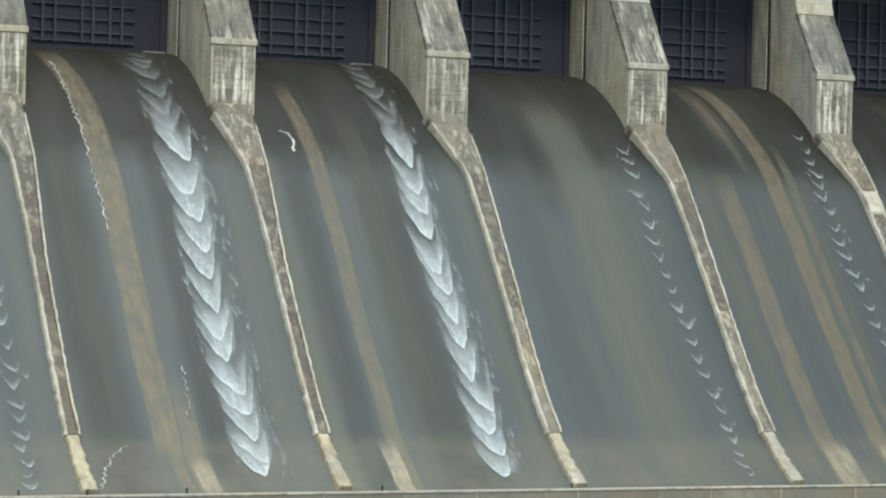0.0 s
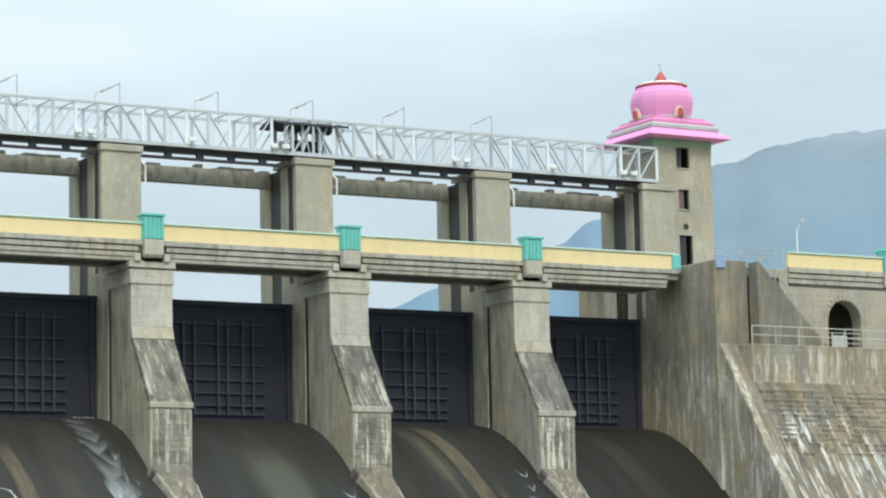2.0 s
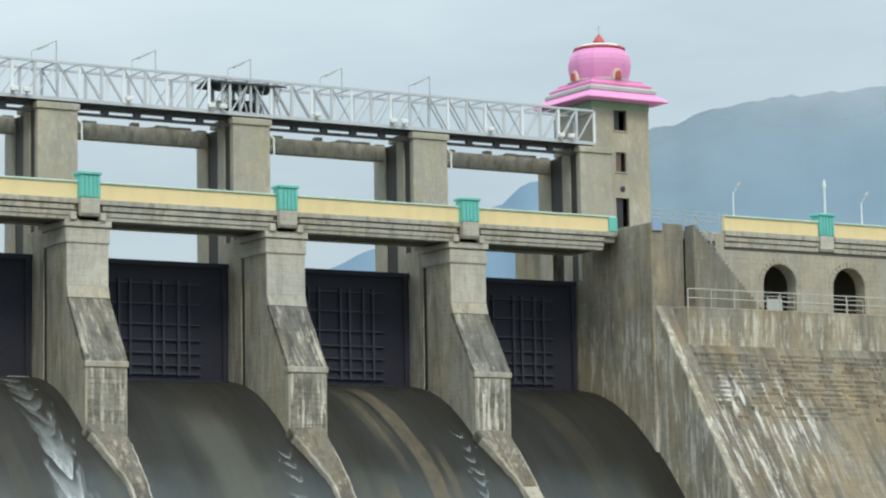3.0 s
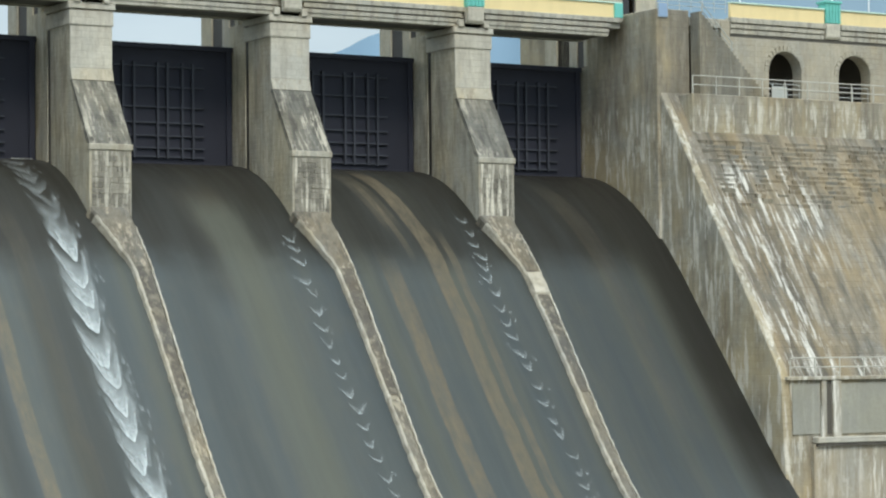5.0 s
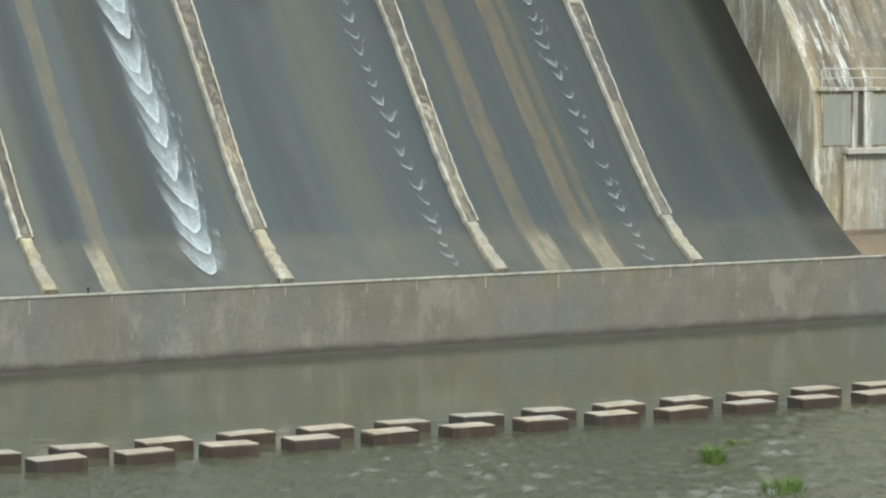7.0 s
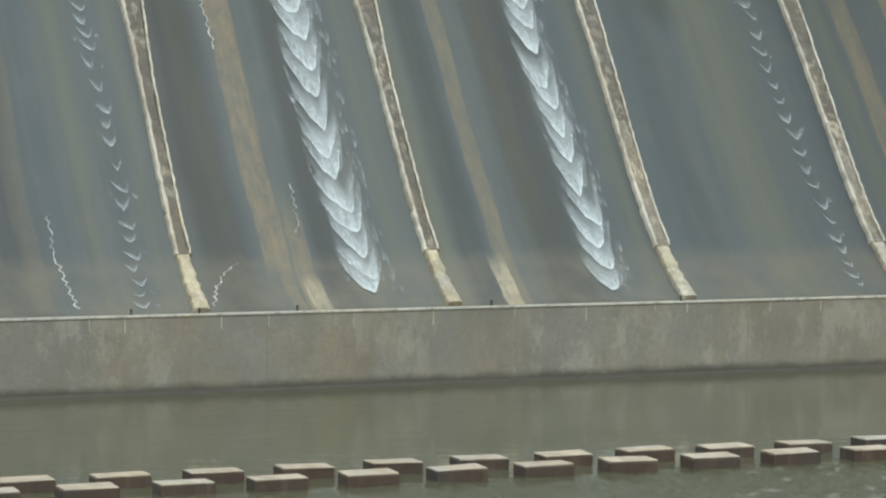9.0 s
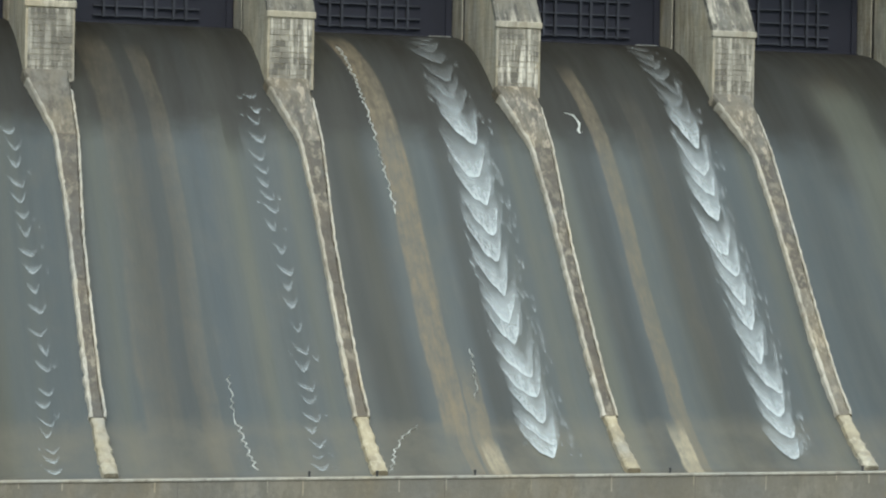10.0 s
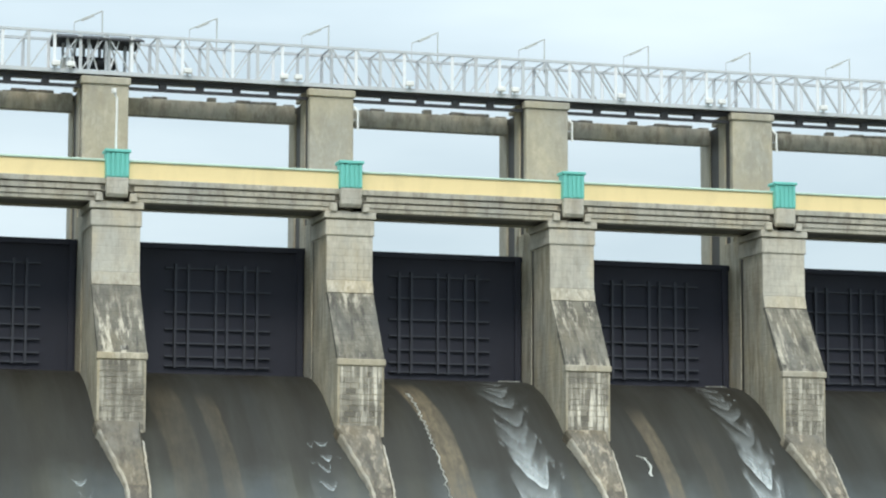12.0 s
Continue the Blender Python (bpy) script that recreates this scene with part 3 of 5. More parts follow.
def pier():
    """One pier, its middle at x = 0: nose, slope, shaft and the grooves in its sides."""
    p = thing("spillway_pier", "weathered stone and concrete pier with a sloping nose between gates", "pier", "spillway piers")
    h = PIER_W / 2
    groove = 0.05
    # solid runs of the body, with slots left between them for grooves
    part("body", prism([(2.3, 30.0), (4.75, 30.0), (4.75, 19.0), (0.0, 17.5), (0.0, 23.0), (2.3, 26.6)], -h, h, 0.03), PIER, p)
    # The groove's shade is painted on its back.
    part("groove_back", box(-h + groove, h - groove, 4.75, 5.1, 19.5, 30.0), SLOT, p, "groove in the pier's side, painted shade-dark")
    part("rear_body", prism([(5.1, 30.0), (7.45, 30.0), (7.45, 20.5), (5.1, 19.0)], -h, h, 0.03), PIER, p)
    part("tail", box(-h, h, 7.45, 12.2, 20.5, 29.0, 0.05), PIER, p)
    part("shaft_facing", box(-h - 0.01, h + 0.01, 2.22, 2.3, 26.9, 29.0, 0.015), SHAFT, p)
    part("head_band", box(-h - 0.07, h + 0.07, 2.16, 5.1, 29.0, 29.74, 0.03), SHAFT, p)
    part("head_cap", box(-h - 0.14, h + 0.14, 2.08, 5.1, 29.80, 30.12, 0.03), SHAFT, p)
    part("white_band", prism([(2.22, 26.9), (2.3, 26.9), (2.3, 26.3), (2.02, 26.3)], -h - 0.012, h + 0.012, 0.01), PALE, p, "pale plaster band")
    part("slope_facing", prism([(2.06, 26.3), (2.3, 26.3), (0.3, 23.05), (-0.02, 23.05)], -h - 0.006, h + 0.006), SLOPE_DARK, p, "dark mossy slope")
    part("nose_ledge", box(-h - 0.05, h + 0.05, -0.09, 0.3, 22.74, 23.04, 0.03), PALE, p, "pale stone ledge")
    part("nose_foot", box(-h + 0.06, h - 0.06, -0.03, 0.3, 19.05, 19.3, 0.02), PALE, p, "pale band at the nose's foot")
    pier_stones(p)
    return p


def along(points, y):
    """Straight runs through points of (y, value), y falling."""
    for (ya, a), (yb, b) in zip(points, points[1:]):
        if y >= yb:
            return a + (b - a) * max(0.0, (ya - y) / (ya - yb))
    return points[-1][1]


def rib(label, left, right, body, lower):
    """The raised strip that runs from a nose down to the sill, between the edges left and right, points of (y, x)."""
    r = thing("divide_rib", label, "rib", "divide ribs")
    rng = random.Random(2)

    def strip(y0, y1, shift_left, shift_right, rise, n, rag=0.0):
        """A run of the rib; the shifts are None for its full width, or the two sides' distances from one of its edges."""
        bm = bmesh.new()
        rows = []
        for i in range(n + 1):
            u = i / n
            y = y0 + (y1 - y0) * u
            nn = chute_normal(y)
            base = Vector((0, y, chute_z(y)))
            if shift_left is None:
                xl, xr = along(left, y), along(right, y)
            else:
                edge = along(left, y) if shift_left < 0 else along(right, y)
                xl, xr = edge + shift_left, edge + shift_right
            xl, xr = xl + rng.uniform(-rag, rag), xr + rng.uniform(-rag, rag)
            up = rise(u) + rng.uniform(-0.5, 0.5) * rag
            rows.append([bm.verts.new(base + Vector((x, 0, 0)) + nn * d) for x, d in
                         ((xl - 0.06, -0.1), (xl, up * 0.8), (xl + 0.08, up), (xr - 0.08, up), (xr, up * 0.8), (xr + 0.06, -0.1))])
        for a, b in zip(rows, rows[1:]):
            for j in range(5):
                bm.faces.new((a[j], b[j], b[j + 1], a[j + 1]))
        bm.faces.new(rows[0])
        bm.faces.new(rows[-1][::-1])
        bmesh.ops.recalc_face_normals(bm, faces=bm.faces)
        return bm

    part("wedge", strip(0.1, -2.4, None, None, lambda u: 0.55 - 0.335 * u ** 0.8, 14, 0.035), RIB_WEDGE, r, "pale tan wedge below the nose")
    part("strip", strip(-2.4, -7.4, None, None, lambda u: 0.215, 34, 0.035), body, r)
    part("lower_strip", strip(-7.4, -12.0, None, None, lambda u: 0.215, 30, 0.035), lower, r, "paler worn stretch of the rib")
    part("edge_line", strip(-0.6, -12.0, 0.02, 0.11, lambda u: 0.235, 90, 0.03), RIB_EDGE, r, "pale worn edge")
    part("edge_line", strip(-0.3, -12.0, -0.05, 0.10, lambda u: 0.48 - 0.235 * min(1, u * 5.5), 90, 0.035), RIB_EDGE, r, "pale worn edge")
    part("foot_block", strip(-12.0, -14.66, None, None, lambda u: 0.225, 16, 0.06), RIB_END, r, "pale yellow foot of the rib")
    return r


RIB_EDGE = concrete("rib_edge_stone", (0.54, 0.49, 0.39), (0.22, 0.195, 0.15), (0.64, 0.60, 0.51), 0.5, 0.75, 0.0, 0.6, along=(0.5, 0.5, 0.5))
first_pier = pier()
narrow_rib = rib("low narrow stone divide rib, dark brown with pale edges", [(0.1, -1.0), (-2.4, 0.12), (-4.9, 0.20), (-9.2, 0.13), (-12.0, 0.10), (-14.7, 0.10)],
                 [(0.1, 1.03), (-2.4, 1.05), (-6.0, 0.70), (-9.0, 0.62), (-12.0, 0.60), (-14.7, 0.70)], RIB, RIB)
wide_rib = rib("low stone divide rib, tan and pale-edged, paler at its foot", [(0.1, -1.0), (-2.4, 0.28), (-4.9, 0.28), (-9.0, 0.10), (-12.0, 0.08), (-14.7, 0.10)],
               [(0.1, 1.05), (-2.4, 1.12), (-4.9, 0.98), (-9.0, 0.67), (-12.0, 0.64), (-14.7, 0.72)], RIB, RIB_MID)
for k in PIERS:
    at = pose(BAY * k - PIER_W / 2, 0, 0)
    at_rib = at @ pose(-0.25, 0, 0)
    if k == PIERS[0]:
        first_pier.matrix_basis, narrow_rib.matrix_basis = at, at_rib
    elif k == 1:
        copy_thing(first_pier, at)
        wide_rib.matrix_basis = at_rib
    else:
        copy_thing(first_pier, at)
        copy_thing(wide_rib if k > 1 else narrow_rib, at_rib)


cap = thing("rib_cap", "pale stone cap where the last rib steps down", "rib")
part("slab", prism([(-2.75, chute_z(-2.75) + 0.5), (-3.35, chute_z(-3.35) + 0.62), (-3.6, chute_z(-3.6) + 0.5), (-3.6, chute_z(-3.6) - 0.1), (-2.75, chute_z(-2.75) - 0.1)], 31.88, 32.78, 0.03), RIB_EDGE, cap)


# ---- gates ----
def gate():
    """A steel lift gate that fills one bay; its left edge lies at x = 0."""
    g = thing("spillway_gate", "black-painted steel spillway gate with a lattice of beams, shut", "gate", "spillway gates")
    w = BAY - PIER_W
    part("skin_plate", box(0.0, w, 7.05, 7.35, CREST_Z - 0.35, 28.9, 0.03), GATE, g)
    part("top_beam", box(0.0, w, 6.92, 7.05, 28.6, 28.88, 0.02), GATE, g)
    part("bottom_beam", box(0.0, w, 6.92, 7.05, CREST_Z - 0.3, CREST_Z + 0.05, 0.02), GATE, g)
    for z in (27.7, 26.65, 25.6, 24.8, 24.13, 23.5, 23.05):
        part("cross_beam", box(2.0, 7.1, 6.90, 7.05, z - 0.04, z + 0.04), GATE_BAR, g)
    for x in (2.5, 3.12, 4.45, 5.0, 5.85, 6.45):
        part("upright_beam", box(x - 0.06, x + 0.06, 6.84, 7.05, 22.95, 27.9), GATE_BAR, g)
    for x in (0.25, w - 0.25):
        part("side_post", box(x - 0.15, x + 0.15, 6.9, 7.05, CREST_Z, 28.8, 0.02), GATE, g)
    return g


first_gate = gate()
for k in range(-4, 4):
    at = pose(BAY * k, HOIST_Y, 0)
    if k == -4:
        first_gate.matrix_basis = at
    else:
        copy_thing(first_gate, at)


# ---- road bridge ----
def bridge_span(length):
    """A span of the road bridge from pier middle to pier middle, from x = 0."""
    s = thing("bridge_span", "concrete road bridge span with a yellow parapet", "bridge", "bridge spans")
    part("deck_slab", box(0, length, 2.25, 5.2, 30.62, 31.1), GIRDER, s)
    part("top_ledge", box(0.0, length, 2.02, 2.5, 30.92, 31.18, 0.02), GIRDER, s)
    part("middle_ledge", box(0.75, length - 0.75, 2.10, 2.5, 30.62, 30.86, 0.02), GIRDER, s)
    # Shade between the ledges and below the deck is painted on fascia and soffit.
    part("fascia", box(0.72, length - 0.72, 2.26, 2.6, 30.3, 30.92), SHADE_STAIN, s, "recess between ledges, painted shade-dark")
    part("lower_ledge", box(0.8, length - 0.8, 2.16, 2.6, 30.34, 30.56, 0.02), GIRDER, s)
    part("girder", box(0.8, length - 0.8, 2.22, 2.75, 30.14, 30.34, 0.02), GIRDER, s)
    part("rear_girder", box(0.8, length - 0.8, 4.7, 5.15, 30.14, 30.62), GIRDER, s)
    part("soffit", box(0.8, length - 0.8, 2.75, 4.7, 30.20, 30.3), SHADE_STAIN, s)
    part("parapet", box(0.0, length, 2.12, 2.34, 31.18, 31.96, 0.01), YELLOW, s, "yellow painted parapet")
    part("coping", box(0.0, length, 2.04, 2.42, 31.96, 32.06, 0.02), COPING, s, "pale green coping")
    part("rear_parapet", box(0.0, length, 4.98, 5.18, 31.1, 31.80, 0.01), YELLOW, s)
    return s


def parapet_post():
    p = thing("parapet_post", "teal fluted parapet post on a concrete bracket", "post", "parapet posts")
    part("bracket", prism([(1.72, 31.18), (2.1, 31.18), (2.1, 30.3), (1.85, 30.3), (1.75, 30.45)], -0.5, 0.5, 0.02), SHAFT, p, "bare concrete bracket")
    bm = box(-0.53, 0.53, 1.76, 2.44, 31.18, 32.34, 0.02)
    part("shaft", bm, TEAL, p)
    for x in (-0.44, -0.22, 0.0, 0.22, 0.44):
        part("flute", box(x - 0.075, x + 0.075, 1.70, 1.76, 31.22, 32.3, 0.02), TEAL, p)
    part("cap", box(-0.6, 0.6, 1.66, 2.54, 32.34, 32.48, 0.02), TEAL, p)
    part("side_bracket", box(-0.95, -0.62, 1.95, 2.2, 30.12, 30.5, 0.02), SHAFT, p)
    part("side_bracket", box(0.62, 0.95, 1.95, 2.2, 30.12, 30.5, 0.02), SHAFT, p)
    return p


first_span, first_post = bridge_span(BAY), parapet_post()
for k in range(-4, 3):
    at = pose(BAY * k - PIER_W / 2, 0, 0)
    if k == -4:
        first_span.matrix_basis = at
    else:
        copy_thing(first_span, at)
end_span = bridge_span(9.6)
end_span.matrix_basis = pose(BAY * 3 - PIER_W / 2, 0, 0)
for k in PIERS:
    at = pose(BAY * k - 1.16, 0, 0)
    if k == PIERS[0]:
        first_post.matrix_basis = at
    else:
        copy_thing(first_post, at)
end_post = thing("parapet_end", "teal end block of the parapet", "post")
part("block", box(41.0, 41.55, 2.0, 2.46, 31.18, 31.98, 0.02), TEAL, end_post)


# ---- hoist columns, rear beams and the truss bridge ----
def hoist_column():
    """A pair of concrete columns over a pier, with the gate's slot between them; middle at x = 0."""
    c = thing("hoist_column", "tall weathered concrete hoist column above a pier", "column", "hoist columns")
    h = PIER_W / 2
    part("front_column", box(-h, h, 6.35, 6.75, 28.9, 36.25, 0.04), COLUMN, c)
    # Both slot webs carry their shade as near-black paint.
    part("front_web", box(-h + 0.08, h - 0.02, 6.75, 7.4, 28.9, 36.25), SLOT, c, "gate slot painted shade-dark")
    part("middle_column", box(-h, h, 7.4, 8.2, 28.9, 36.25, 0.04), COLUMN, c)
    part("rear_web", box(-h + 0.10, h - 0.02, 8.2, 9.45, 28.9, 36.2), SLOT, c, "gate slot painted shade-dark")
    part("rear_column", box(-h, h, 9.45, 10.7, 28.5, 35.95, 0.04), COLUMN, c)
    part("cap", box(-h - 0.08, h + 0.08, 6.25, 8.9, 36.25, 36.6, 0.03), COLUMN, c)
    part("rear_bracket", box(-h - 0.3, h, 9.4, 10.5, 35.9, 36.2, 0.03), BROKEN, c)
    return c


def rear_beam():
    """A concrete beam with broken blocks along its top; from x = 0 to the next column."""
    b = thing("hoist_beam", "stained concrete beam with broken blocks along its top", "beam", "hoist beams")
    rng = random.Random(8)
    w = BAY - PIER_W
    part("beam", box(0, w, 9.35, 9.95, 35.4, 36.24, 0.02), GIRDER, b)
    x = 0.0
    while x < w - 0.3:
        ln = min(rng.uniform(0.2, 1.1), w - x)
        if rng.random() > 0.2:
            part("broken_block", box(x, x + ln - 0.03, 9.4, 9.85, 36.24, 36.28 + rng.uniform(0.0, 0.2), 0.02), BROKEN, b, "ragged stained block")
        x += ln
    return b


def truss_span(length, panels):
    """One span of the footbridge: two trusses, bottom plates and the crane rail below; from x = 0."""
    t = thing("truss_span", "silver-painted steel truss footbridge span", "truss", "truss spans")
    zb, zt = 36.80, 38.68
    for y in (6.42, 8.42):
        part("bottom_chord", box(0, length, y - 0.07, y + 0.07, zb - 0.09, zb + 0.09), STEEL, t)
        part("top_chord", box(0, length, y - 0.06, y + 0.06, zt - 0.06, zt + 0.06), STEEL, t)
        for i in range(panels + 1):
            x = length * i / panels
            part("upright", box(x - 0.075, x + 0.075, y - 0.03, y + 0.03, zb, zt), STEEL_WHITE if i % 2 else STEEL, t)
            if i < panels:
                x2 = length * (i + 1) / panels
                a, b = ((x, zt), (x2, zb)) if i < panels / 2 else ((x, zb), (x2, zt))
                part("diagonal", bar((a[0], y, a[1]), (b[0], y, b[1]), 0.10, 0.06), STEEL, t)
    for i in range(panels + 1):
        x = length * i / panels
        part("cross_tie", bar((x, 6.42, zt), (x, 8.42, zt), 0.06), STEEL, t)
    part("walkway_plate", box(0, length, 6.5, 8.34, zb - 0.06, zb - 0.01), DARK_STEEL, t)
    part("upper_rail", box(0, length, 6.75, 6.95, 36.50, 36.66), DARK_STEEL, t)
    part("lower_rail", box(0.3, length - 0.3, 6.75, 6.95, 36.12, 36.26), DARK_STEEL, t)
    for i in range(6):
        x = 1.0 + i * (length - 2.0) / 5
        part("rail_spacer", box(x - 0.18, x + 0.18, 6.72, 6.98, 36.26, 36.5), DARK_STEEL, t)
    return t


def floodlight(x, z=36.98):
    f = thing("floodlight", "small white floodlight box on the truss", "lamp", "floodlights")
    part("case", box(x - 0.2, x + 0.2, 6.12 + HOIST_Y, 6.34 + HOIST_Y, z, z + 0.24, 0.03), WHITE_PAINT, f)
    part("bracket", box(x - 0.04, x + 0.04, 6.2 + HOIST_Y, 6.4 + HOIST_Y, z - 0.12, z), STEEL, f)


for k in range(-4, 4):
    for x in (3.9, 8.6, 9.3):
        floodlight(BAY * k - PIER_W / 2 + x)


def truss_lamp():
    l = thing("lamp_post", "thin grey lamp post with a sloping arm on the truss", "lamp", "truss lamps")
    part("pole", rod((0, 8.5, 38.5), (0, 8.5, 40.25), 0.032), GREY_PAINT, l)
    part("arm", rod((0, 8.5, 40.23), (-1.35, 8.5, 39.6), 0.03), GREY_PAINT, l)
    part("stay", rod((-1.35, 8.5, 39.6), (-1.36, 8.5, 38.5), 0.025), STEEL, l)
    part("lamp_head", bar((-0.42, 8.5, 40.0), (-1.0, 8.5, 39.72), 0.16, 0.10), GREY_PAINT, l, "grey lamp head")
    return l


def canopy(at):
    c = thing("hoist_canopy", "dark sheet canopy over grey hoist machinery on the truss", "canopy", "hoist canopies")
    part("roof", prism([(6.3, 38.45), (7.45, 38.78), (8.6, 38.45), (8.6, 38.36), (7.45, 38.68), (6.3, 38.36)], -2.1, 2.1), DARK_STEEL, c, "dark roof sheet")
    for x in (-1.5, -0.5, 0.5, 1.5):
        for y in (6.7, 8.2):
            part("leg", box(x - 0.06, x + 0.06, y - 0.06, y + 0.06, 36.85, 38.5), STEEL, c)
        part("brace", bar((x, 6.7, 36.9), (x + 0.45, 6.7, 38.4), 0.07), STEEL_WHITE, c)
        part("brace", bar((x, 6.7, 38.4), (x + 0.45, 6.7, 36.9), 0.07), STEEL, c)
    part("winch_drum", rod((-1.1, 7.5, 37.45), (0.9, 7.5, 37.45), 0.3, 14), DARK_STEEL, c)
    part("motor", box(-1.7, -1.15, 7.2, 7.8, 36.9, 37.6, 0.05), GREY_PAINT, c)
    c.matrix_basis = pose(*at)


column, beam = hoist_column(), rear_beam()
span, lamp = truss_span(BAY, 9), truss_lamp()
for k in range(-3, 5):
    at = pose(BAY * k - PIER_W / 2, HOIST_Y, 0)
    if k == -3:
        column.matrix_basis = at
    else:
        copy_thing(column, at)
for k in range(-4, 4):
    at, at2 = pose(BAY * k, HOIST_Y, 0), pose(BAY * k - PIER_W / 2, HOIST_Y, 0)
    if k == -4:
        beam.matrix_basis, span.matrix_basis = at, at2
    else:
        copy_thing(beam, at)
        copy_thing(span, at2)
for i in range(12):
    at = pose(-28.6 + 5.62 * i, HOIST_Y, 0)
    if i == 0:
        lamp.matrix_basis = at
    else:
        copy_thing(lamp, at)
canopy((-23.4, HOIST_Y, 0))
canopy((20.9, HOIST_Y, 0))


# ---- stair tower with its dome ----
def square_ring(bm, rings, cx, cy, sides=4, turn=math.pi / 4):
    """Rings of (half width, z) joined into a closed body; square when sides is 4."""
    loops = []
    for half, z in rings:
        rad = half / math.cos(math.pi / sides)
        loops.append([bm.verts.new((cx + rad * math.cos(turn + 2 * math.pi * i / sides), cy + rad * math.sin(turn + 2 * math.pi * i / sides), z)) for i in range(sides)])
    for a, b in zip(loops, loops[1:]):
        for i in range(sides):
            j = (i + 1) % sides
            bm.faces.new((a[i], a[j], b[j], b[i]))
    bm.faces.new(loops[0][::-1])
    bm.faces.new(loops[-1])
    return bm


def tower():
    t = thing("stair_tower", "square concrete stair tower with a pink painted dome roof", "tower")
    x0, x1, y0, y1, z0, z1 = 43.05, 47.0, 6.35, 10.3, 27.0, 39.45
    wins = [(44.53, 45.45, 37.75, 38.95), (44.62, 45.35, 35.35, 36.5), (44.58, 45.5, 31.3, 33.85)]
    th = 0.3
    # front wall laid as courses round its openings
    zs = sorted({z0, z1, *[w[2] for w in wins], *[w[3] for w in wins]})
    for a, b in zip(zs, zs[1:]):
        hole = [w for w in wins if w[2] <= a + 1e-6 and w[3] >= b - 1e-6]
        if hole:
            part("front_wall", box(x0, hole[0][0], y0, y0 + th, a, b), COLUMN, t)
            part("front_wall", box(hole[0][1], x1, y0, y0 + th, a, b), COLUMN, t)
        else:
            part("front_wall", box(x0, x1, y0, y0 + th, a, b), COLUMN, t)
    part("side_wall", box(x0, x0 + th, y0 + th, y1, z0, z1), COLUMN, t)
    part("side_wall", box(x1 - th, x1, y0 + th, y1, z0, z1), COLUMN, t)
    part("rear_wall", box(x0 + th, x1 - th, y1 - th, y1, z0, z1), COLUMN, t)
    part("green_band", box(x0 - 0.03, x1 + 0.03, y0 - 0.03, y1 + 0.03, 39.0, 39.46, 0.01), GREEN_PAINT, t, "faded green band under the eaves")
    for i, w in enumerate(wins):
        f = part("window_frame" if i < 2 else "door_frame", box(w[0], w[0] + 0.07, y0 + 0.1, y0 + 0.2, w[2], w[3]), WHITE_PAINT if i else DARK_STEEL, t)
        box_bm = box(w[1] - 0.07, w[1], y0 + 0.1, y0 + 0.2, w[2], w[3])
        part("jamb", box_bm, DARK_STEEL, f)
        part("shutter", box(w[0] + 0.07, (w[0] + w[1]) / 2 + (0.1 if i else 0), y0 + 0.16, y0 + 0.2, w[2], w[3]), RUST if i == 1 else DARK_STEEL, f, "brown shutter" if i == 1 else "")
        part("sill" if i < 2 else "threshold", box(w[0] - 0.06, w[1] + 0.06, y0 - 0.06, y0 + 0.1, w[2] - 0.08, w[2], 0.01), COLUMN, f)
    part("round_vent", rod((45.05, y0 - 0.02, 34.35), (45.05, y0 + 0.1, 34.35), 0.18, 14), DARK_STEEL, t, "dark round vent")
    cx, cy = 45.02, 8.33
    part("eave", square_ring(bmesh.new(), [(2.7, 39.42), (2.86, 39.47), (2.8, 39.58), (2.4, 39.86), (2.28, 39.98)], cx, cy), PINK, t, "pink sloping eave")
    part("grey_cornice", square_ring(bmesh.new(), [(2.2, 39.96), (2.34, 40.0), (2.34, 40.18), (2.18, 40.3)], cx, cy), GREY_PAINT, t, "grey cornice")
    part("pink_tier", square_ring(bmesh.new(), [(2.14, 40.28), (2.14, 40.46), (1.8, 40.66), (1.78, 40.76)], cx, cy), PINK_DEEP, t)
    part("drum_rim", square_ring(bmesh.new(), [(1.72, 40.72), (1.8, 40.75), (1.8, 40.84), (1.66, 40.9)], cx, cy, 8, math.pi / 8), GREY_PAINT, t)
    bm = bmesh.new()
    prof = [(1.56, 40.85), (1.66, 41.1), (1.74, 41.4), (1.79, 41.75), (1.78, 42.05), (1.7, 42.35), (1.54, 42.6), (1.38, 42.78), (1.32, 42.84)]
    square_ring(bm, prof, cx, cy, 12, math.pi / 12)
    part("dome", bm, PINK, t, "bulging faceted pink dome")
    part("dome_rim", square_ring(bmesh.new(), [(1.36, 42.74), (1.5, 42.78), (1.48, 42.88), (1.25, 42.94)], cx, cy, 12), DULL_RED, t)
    part("dome_cap", square_ring(bmesh.new(), [(1.3, 42.92), (1.18, 43.02), (0.6, 43.14), (0.36, 43.2)], cx, cy, 12), WHITE_PAINT, t)
    bm = square_ring(bmesh.new(), [(0.3, 43.16), (0.34, 43.32), (0.2, 43.56), (0.07, 43.74)], cx, cy, 10)
    part("finial", bm, DULL_RED, t, "red finial")
    part("finial_spike", rod((cx, cy, 43.7), (cx, cy, 44.25), 0.045), STEEL, t)
    part("finial_fork", bar((cx - 0.14, cy, 44.1), (cx + 0.14, cy, 44.3), 0.07), STEEL, t)
